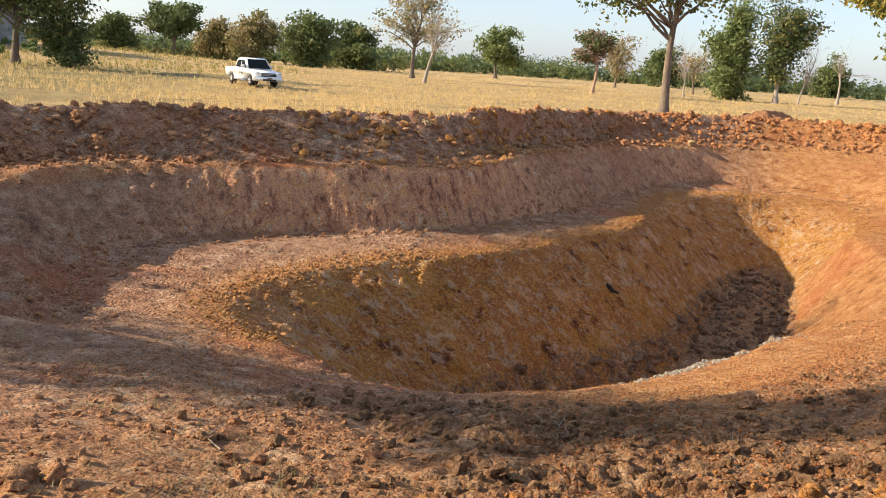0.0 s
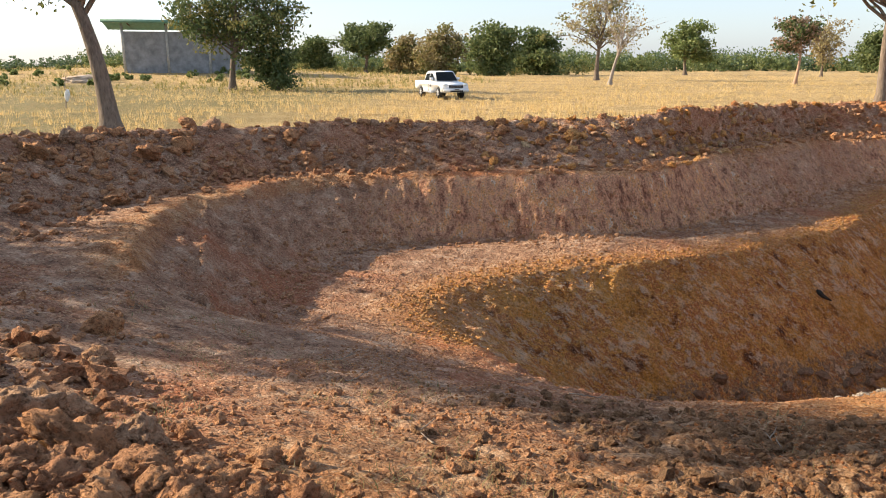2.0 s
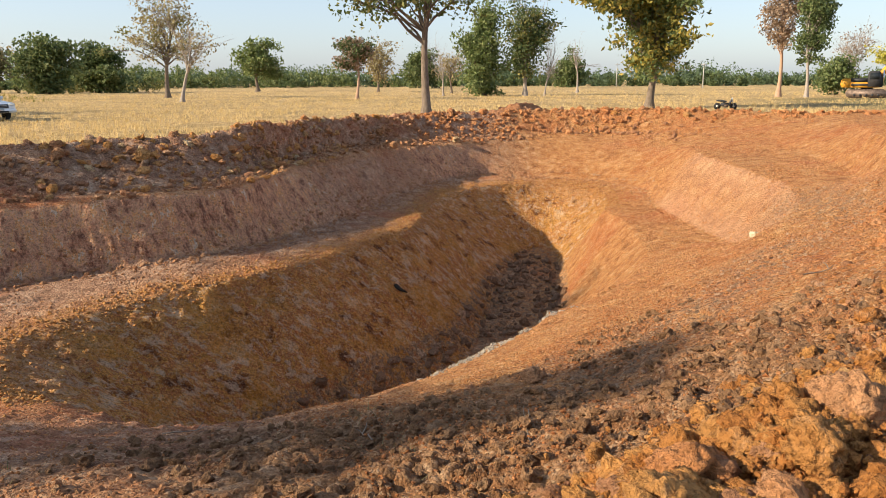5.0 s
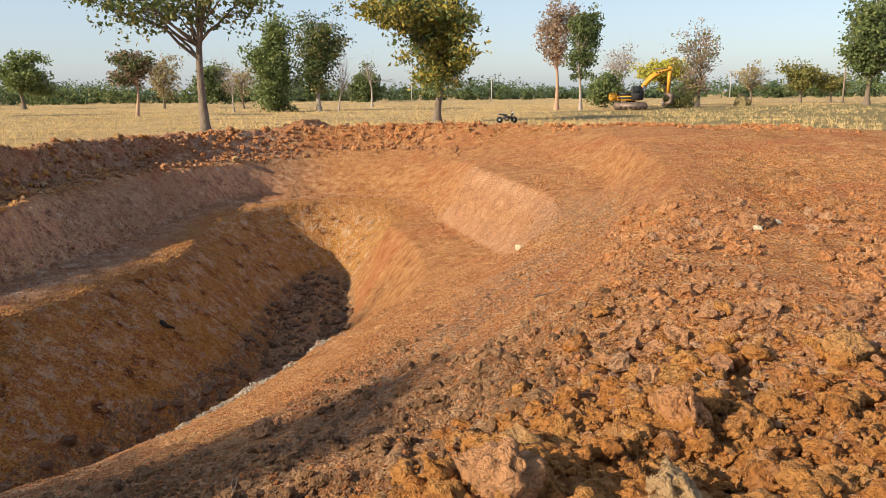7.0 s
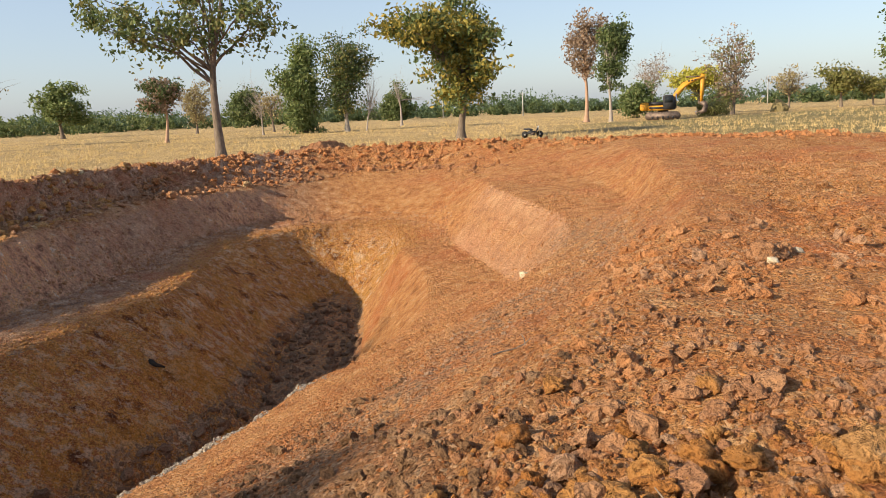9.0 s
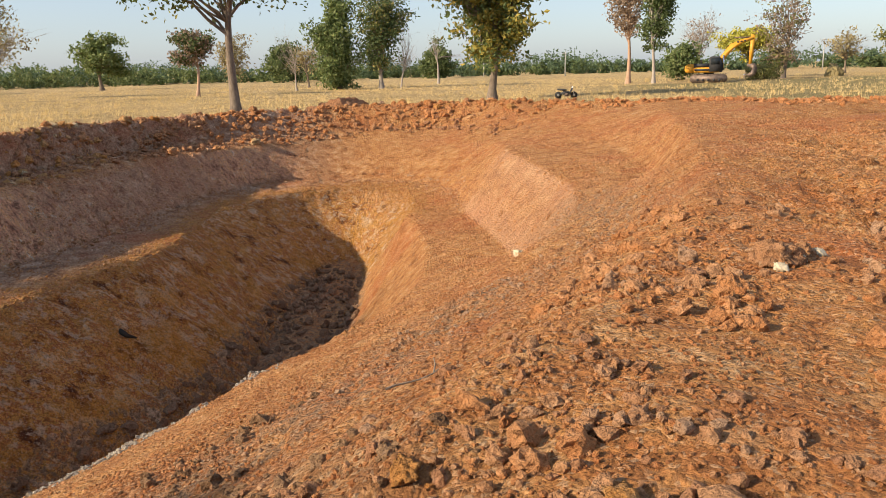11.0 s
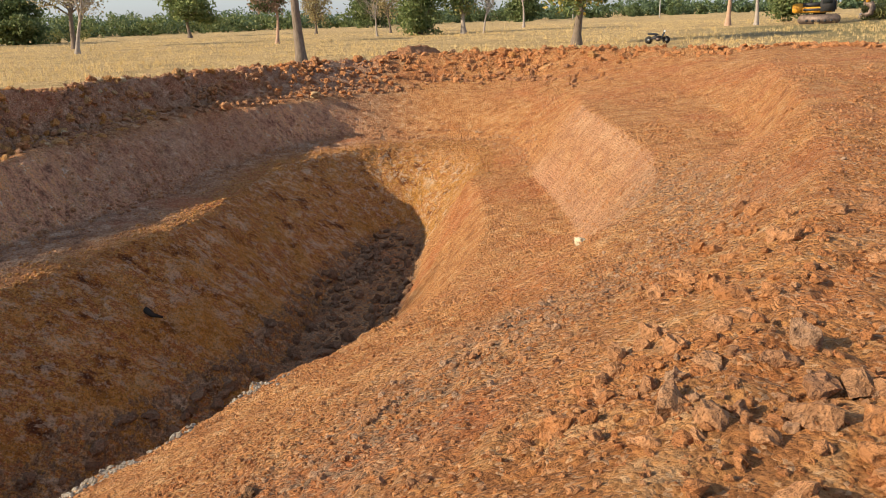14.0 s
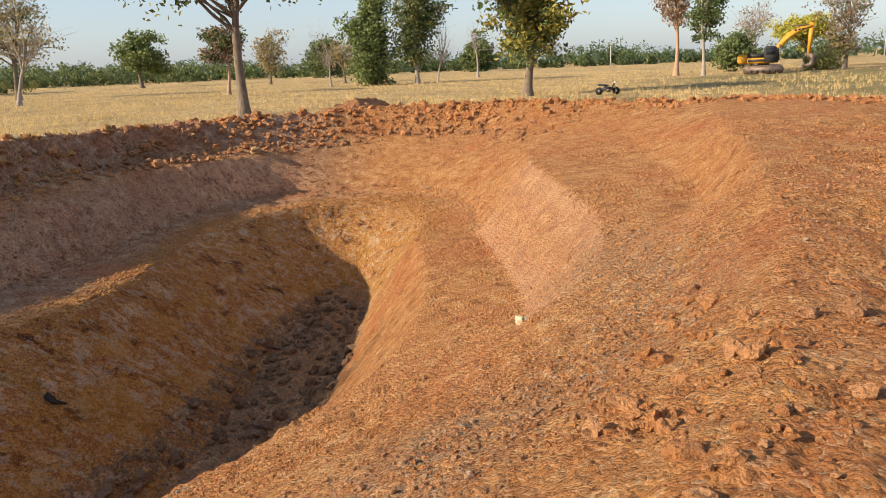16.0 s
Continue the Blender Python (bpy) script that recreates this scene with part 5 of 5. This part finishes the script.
def pickup(x, y, turn):
    root = new("pickup_truck")
    root.matrix_world = pose(x, y, ground_at(x, y) + 0.02, 0, 0, turn)
    side = [(-2.55, 0.62), (-2.55, 1.12), (-1.0, 1.14), (-0.95, 1.10), (1.05, 1.08), (1.2, 1.06), (2.25, 0.98), (2.50, 0.86), (2.55, 0.50), (2.2, 0.42), (2.02, 0.42), (1.95, 0.62), (1.78, 0.78), (1.52, 0.82), (1.28, 0.76), (1.12, 0.60), (1.05, 0.42), (-1.05, 0.42), (-1.12, 0.60), (-1.28, 0.76), (-1.52, 0.82), (-1.76, 0.76), (-1.92, 0.62), (-2.0, 0.52)]
    body = part("body", profile(side, -0.89, 0.89, 0.025), WHITE, root)
    cab = [(-1.0, 1.10), (-0.82, 1.66), (-0.55, 1.76), (0.25, 1.77), (0.5, 1.70), (1.12, 1.08)]
    part("cab", profile(cab, -0.84, 0.84, 0.03, 0.14), WHITE, root)
    for s in (-1, 1):
        for name, pts in (("side_window", [(0.0, 1.16), (0.0, 1.62), (0.40, 1.60), (0.86, 1.16)]), ("rear_window", [(-0.84, 1.16), (-0.70, 1.58), (-0.08, 1.62), (-0.08, 1.16)])):
            bm = bmesh.new()
            f = lambda z: s * (0.845 - 0.14 * (z - 1.08) / 0.69 + 0.008)
            a = [bm.verts.new((px, f(pz), pz)) for px, pz in pts]
            b = [bm.verts.new((px, f(pz) - s * 0.02, pz)) for px, pz in pts]
            bm.faces.new(a), bm.faces.new(b[::-1])
            for i in range(4):
                bm.faces.new((a[i], a[(i + 1) % 4], b[(i + 1) % 4], b[i]))
            bmesh.ops.recalc_face_normals(bm, faces=bm.faces)
            part(name, bm, GLASS, root, smooth=False)
        part("mirror", boxed(0.62, 0.74, s * 0.86 - 0.02 if s > 0 else -1.06, 1.06 if s > 0 else -0.84, 1.16, 1.34, 0.03), WHITE, root)
        part("running_board", boxed(-0.95, 1.0, s * 0.9 - 0.08, s * 0.9 + 0.08, 0.36, 0.42, 0.015), ALLOY, root, "grey metal running board")
        part("headlight", boxed(2.18, 2.53, s * 0.72 - 0.16, s * 0.72 + 0.16, 0.78, 0.95, 0.04), LAMP, root, "clear glass headlight")
        part("tail_light", boxed(-2.575, -2.50, s * 0.82 - 0.06, s * 0.82 + 0.06, 0.72, 1.06, 0.02), AMBER, root, "red tail light")
        for k, x0 in enumerate((0.42, -0.45)):
            part("door_handle", boxed(x0 - 0.5, x0 - 0.36, s * 0.9 - 0.02, s * 0.9 + 0.03, 0.98, 1.02, 0.01), CHROME, root)
        part("door_gap", boxed(-0.06, -0.045, s * 0.893 - 0.004, s * 0.893 + 0.004, 0.46, 1.09), BLACK, root)
        for k in range(2):
            part("door_sign", boxed(0.15 + k * 0.16, 0.27 + k * 0.16, s * 0.896 - 0.003, s * 0.896 + 0.003, 0.76 - k * 0.03, 0.84 + k * 0.05), BLACK, root, "dark marks of a worn door sign")
        for x0 in (1.55, -1.52):
            wheel(root, x0, s * 0.76, 0.37, 0.25)
    bm = bmesh.new()
    a = [bm.verts.new(p) for p in ((0.56, -0.62, 1.69), (0.56, 0.62, 1.69), (1.10, 0.74, 1.13), (1.10, -0.74, 1.13))]
    bm.faces.new(a)
    bmesh.ops.solidify(bm, geom=list(bm.faces), thickness=-0.03)
    part("windscreen", bm, GLASS, root, smooth=False)
    part("grille", boxed(2.50, 2.57, -0.50, 0.50, 0.68, 0.90, 0.02), BLACK, root, "black grille")
    for z in (0.74, 0.83):
        part("grille_bar", boxed(2.56, 2.585, -0.48, 0.48, z, z + 0.03, 0.01), CHROME, root)
    part("bumper", boxed(2.36, 2.66, -0.88, 0.88, 0.42, 0.66, 0.05), WHITE, root)
    part("air_intake", boxed(2.64, 2.675, -0.45, 0.45, 0.44, 0.54, 0.01), BLACK, root)
    part("number_plate", boxed(2.66, 2.685, -0.20, 0.20, 0.55, 0.65), LAMP, root, "pale plate with plain dark bars")
    part("plate_bar", boxed(2.684, 2.69, -0.15, 0.15, 0.58, 0.62), BLACK, root)
    part("roof_rail", boxed(-0.5, 0.2, -0.55, -0.52, 1.78, 1.81, 0.01), BLACK, root)
    part("roof_rail", boxed(-0.5, 0.2, 0.52, 0.55, 1.78, 1.81, 0.01), BLACK, root)
    part("load_bed", boxed(-2.45, -1.08, -0.74, 0.74, 1.10, 1.15, 0.01), BLACK, root, "dark load bed liner")
    return tagged(root, "white double-cab pickup truck parked in the stubble", "pickup truck")


def excavator(x, y, turn):
    root = new("excavator")
    root.matrix_world = pose(x, y, ground_at(x, y) - 0.03, 0, 0, turn)
    for s in (-1, 1):
        oval = [(math.cos(a) * 0.48 + (1.6 if math.cos(a) >= 0 else -1.6), 0.48 + 0.48 * math.sin(a)) for a in np.linspace(-math.pi / 2, 1.5 * math.pi, 26, endpoint=False)]
        track = part("track", profile(oval, s * 1.1 - 0.3, s * 1.1 + 0.3, 0.02), STEEL, root, "muddy steel crawler track")
        for k in range(14):
            part("shoe", boxed(-1.95 + k * 0.29, -1.80 + k * 0.29, s * 1.1 - 0.31, s * 1.1 + 0.31, 0.955, 1.0, 0.01), STEEL, track)
        for k in range(5):
            part("roller", drum(-1.2 + 0.6 * k, s * 1.42, 0.32, 0.14, 0.06, segments=14), BLACK, track)
    part("undercarriage", boxed(-1.0, 1.0, -0.9, 0.9, 0.4, 1.0, 0.05), STEEL, root)
    part("slew_ring", drum(0, 0, 1.05, 0.62, 0.2, "z"), BLACK, root)
    part("house", boxed(-1.7, 1.2, -1.25, 1.25, 1.15, 1.75, 0.06), DIGGER, root, "yellow machine house")
    cw = [(-2.55, 1.15), (-2.7, 1.4), (-2.65, 2.05), (-2.4, 2.15), (-1.65, 2.15), (-1.65, 1.15)]
    part("counterweight", profile(cw, -1.3, 1.3, 0.08), DIGGER, root, "rounded yellow counterweight")
    part("engine_cover", boxed(-1.7, 0.1, -1.2, 1.2, 1.75, 2.2, 0.06), BLACK, root, "dark engine cover")
    part("stripe", boxed(-1.6, 0.6, -1.268, -1.252, 1.35, 1.6), BLACK, root, "dark side band")
    cab = part("cab", profile([(0.0, 1.2), (0.0, 2.85), (0.25, 2.98), (1.15, 2.95), (1.45, 2.2), (1.5, 1.2)], -1.28, -0.35, 0.05), BLACK, root, "dark operator cab")
    part("cab_window", boxed(0.2, 1.15, -1.30, -1.27, 2.05, 2.8, 0.01), GLASS, cab)
    part("cab_window", boxed(1.43, 1.47, -1.15, -0.45, 1.7, 2.2, 0.01), GLASS, cab)
    part("exhaust", drum(-0.9, 0.5, 2.4, 0.07, 0.5, "z", 12), STEEL, root)
    boom = [(0.7, 1.55), (1.2, 3.0), (2.2, 4.3), (3.3, 4.75), (4.55, 5.05), (4.75, 4.8), (3.5, 4.35), (2.55, 3.75), (1.75, 2.7), (1.25, 1.5)]
    arm = part("boom", profile(boom, -0.24, 0.24, 0.04), DIGGER, root, "curved yellow boom")
    for k in range(3):
        part("lettering_bar", boxed(2.9 + 0.36 * k, 3.14 + 0.36 * k, -0.252, -0.246, 4.42 + 0.06 * k, 4.60 + 0.06 * k), BLACK, arm, "plain dark bar of lettering")
    part("boom_ram", drum(1.55, -0.36, 2.25, 0.09, 1.7, "z", 12), CHROME, arm)
    part("stick_ram", boxed(2.6, 4.6, -0.07, 0.07, 4.92, 5.08, 0.03), STEEL, arm)
    part("stick", profile([(4.35, 5.35), (4.85, 5.2), (4.75, 3.2), (4.6, 1.9), (4.3, 1.95), (4.3, 3.4)], -0.17, 0.17, 0.03), DIGGER, root, "yellow dipper arm")
    bucket = [(4.25, 2.0), (4.95, 2.1), (5.25, 1.5), (5.05, 0.75), (4.5, 0.55), (3.95, 0.85), (4.55, 1.0), (4.7, 1.45), (4.3, 1.7)]
    b = part("bucket", profile(bucket, -0.6, 0.6, 0.02), STEEL, root, "worn steel digging bucket")
    for k in range(5):
        part("tooth", boxed(3.78, 4.0, -0.55 + 0.25 * k, -0.45 + 0.25 * k, 0.80, 0.90, 0.015), ALLOY, b)
    return tagged(root, "yellow crawler excavator standing at the field edge", "excavator")


def motorbike(x, y, turn):
    root = new("motorbike")
    root.matrix_world = pose(x, y, ground_at(x, y) - 0.02, 8, 0, turn) @ Matrix.Scale(0.88, 4)
    for x0 in (-0.62, 0.62):
        w = part("wheel", drum(x0, 0, 0.28, 0.28, 0.08, bevel=0.02), RUBBER, root)
        part("hub", drum(x0, 0, 0.28, 0.09, 0.12, segments=14), ALLOY, w)
    part("frame", profile([(-0.55, 0.35), (-0.2, 0.62), (0.3, 0.55), (0.15, 0.3)], -0.08, 0.08, 0.02), BLACK, root)
    part("engine", boxed(-0.12, 0.2, -0.12, 0.12, 0.2, 0.46, 0.04), STEEL, root)
    part("seat", profile([(-0.75, 0.70), (-0.7, 0.80), (-0.1, 0.76), (0.12, 0.68), (-0.1, 0.62)], -0.13, 0.13, 0.03), BLACK, root)
    part("leg_shield", profile([(0.2, 0.35), (0.42, 0.85), (0.5, 0.86), (0.36, 0.35)], -0.2, 0.2, 0.02), BLACK, root)
    part("fork", profile([(0.62, 0.28), (0.40, 0.92), (0.45, 0.94), (0.68, 0.30)], -0.05, 0.05, 0.01), ALLOY, root)
    part("handlebar", drum(0.38, 0, 0.98, 0.018, 0.66, segments=10), BLACK, root)
    part("headlamp", drum(0.5, 0, 0.9, 0.09, 0.1, "x", 14, 0.02), LAMP, root)
    for s in (-1, 1):
        part("mirror", drum(0.34, s * 0.28, 1.12, 0.05, 0.02, "x", 12), BLACK, root)
    return tagged(root, "dark motorbike parked in the dry grass", "motorbike")


def shed():
    cx, cy = polar(-32.0, 110)
    root = new("shed")
    z = ground_at(cx, cy)
    root.matrix_world = pose(cx, cy, z, 0, 0, 32)
    top = 4.35 - z
    wall = part("wall", boxed(-7.4, 7.4, -0.12, 0.12, -0.4, top, 0.01), BLOCK, root, "unplastered grey block wall", smooth=False)
    for k in range(14):
        part("course", boxed(-7.38, 7.38, -0.135, -0.119, 0.2 + k * (top - 0.3) / 14, 0.34 + k * (top - 0.3) / 14), BLOCK, wall, smooth=False)
    for x in (-7.3, -1.9, 3.4, 7.3):
        part("pillar", boxed(x - 0.16, x + 0.16, -0.22, 0.2, -0.4, top + 1.0, 0.02), CONCRETE, root, "pale concrete pillar")
    part("side_wall", boxed(7.2, 7.4, 0.1, 8.0, -0.4, top, 0.01), BLOCK, root, smooth=False)
    bm = bmesh.new()
    n = 60
    for k in range(n + 1):
        x = -9.6 + 19.6 * k / n
        zz = top + 1.05 + 0.035 * (k % 2)
        bm.verts.new((x, -1.6, zz + 0.25)), bm.verts.new((x, 8.8, zz - 0.5))
    bm.verts.ensure_lookup_table()
    for k in range(n):
        bm.faces.new([bm.verts[i] for i in (2 * k, 2 * k + 2, 2 * k + 3, 2 * k + 1)])
    bmesh.ops.solidify(bm, geom=list(bm.faces), thickness=0.05)
    roof = part("roof", bm, ROOFING, root, "green corrugated metal roof", smooth=False)
    part("fascia", boxed(-9.6, 10.0, -1.68, -1.6, top + 1.02, top + 1.42, 0.01), ROOFING, roof)
    for x in (-6.5, -2.0, 2.5, 7.0):
        part("rafter", boxed(x - 0.06, x + 0.06, -1.5, 8.6, top + 0.82, top + 0.98, 0.01), STEEL, roof)
    return tagged(root, "half-built shed with grey block wall and green roof", "shed")


def mound(name, x, y, rx, ry, h, material, label, category, turn=0.0):
    bm = bmesh.new()
    bmesh.ops.create_icosphere(bm, subdivisions=5, radius=1.0)
    for v in bm.verts:
        q = v.co
        k = 1 + 0.28 * noise.noise(q * 1.7 + Vector((x, y, 0))) + 0.16 * noise.noise(q * 6 + Vector((x, y, 3))) + 0.08 * noise.noise(q * 15)
        v.co = Vector((q.x * rx * k, q.y * ry * k, max(q.z, -0.25) * h * k))
    ob = part(name, bm, material)
    ob.matrix_world = pose(x, y, ground_at(x, y) + 0.02, 0, 0, turn)
    return tagged(ob, label, category)


def pole(x, y, tall, material, label):
    root = new("utility_pole")
    root.matrix_world = pose(x, y, ground_at(x, y) - 0.2)
    part("post", boxed(-0.12, 0.12, -0.12, 0.12, 0, tall, 0.02, (0.05, 0.05, 0.05)), material, root)
    part("cross_arm", boxed(-0.8, 0.8, -0.05, 0.05, tall - 0.5, tall - 0.38, 0.01), material, root)
    for dx in (-0.7, 0.0, 0.7):
        part("insulator", drum(dx, 0, tall - 0.3, 0.05, 0.16, "z", 10), CHROME, root)
    return tagged(root, label, "pole", "poles along the far field edge")


def stake(x, y):
    root = new("stake")
    root.matrix_world = pose(x, y, ground_at(x, y) - 0.1, 4, 6, 20)
    v, f = join_tubes([(np.array([(0, 0, 0), (0.02, 0, 0.6), (-0.03, 0.02, 1.3), (0.05, 0, 1.8)]), np.array([0.03, 0.028, 0.022, 0.012]), 7), (np.array([(0, 0, 0.9), (0.25, 0, 0.7), (0.6, 0, 0.45)]), np.array([0.02, 0.016, 0.01]), 6)])
    link_mesh("stick", v, f, TWIG, root, smooth=True)
    bm = bmesh.new()
    bmesh.ops.create_icosphere(bm, subdivisions=3, radius=0.2)
    for q in bm.verts:
        q.co = Vector((q.co.x * 0.7, q.co.y * 0.4, q.co.z * 1.5)) * (1 + 0.4 * noise.noise(q.co * 9))
    bmesh.ops.translate(bm, verts=bm.verts, vec=(0.1, 0, 0.8))
    part("rag", bm, CLOTH, root, "white plastic rag")
    return tagged(root, "leaning wooden stake with a white rag", "stake")


pickup(-12.65, 51.0, -53.6)
excavator(72.2, 70.9, -45.0)
motorbike(35.7, 47.4, -32.0)
shed()
mound("sand_pile", *polar(-38.3, 92), 2.4, 1.6, 0.7, plain("pale_sand", (0.48, 0.37, 0.27), 0.95, vary=0.15, scale=2, dents=0.5), "pale heap of sand on the overgrown bank", "sand pile", 30)
mound("soil_heap", *polar(22.7, 44), 1.5, 1.0, 0.85, CLOD_BROWN, "dark heap of loose soil behind the ridge", "soil heap", 20)
mound("soil_heap", *polar(21.2, 43), 1.2, 0.9, 0.5, CLOD_BROWN, "low dark heap of loose soil behind the ridge", "soil heap", 50)
mound("straw_stack", *polar(52.9, 122), 1.1, 1.0, 1.7, DRY, "small weathered stack of straw in the field", "straw stack")
for az, d, tall, m in ((35.4, 200, 6.2, CONCRETE), (29.5, 235, 7.0, CONCRETE), (59.0, 140, 7.0, TWIG), (52.0, 230, 8.0, CONCRETE)):
    pole(*polar(az, d), tall, m, "slim utility pole at the far field edge")
stake(-29.0, 34.7)
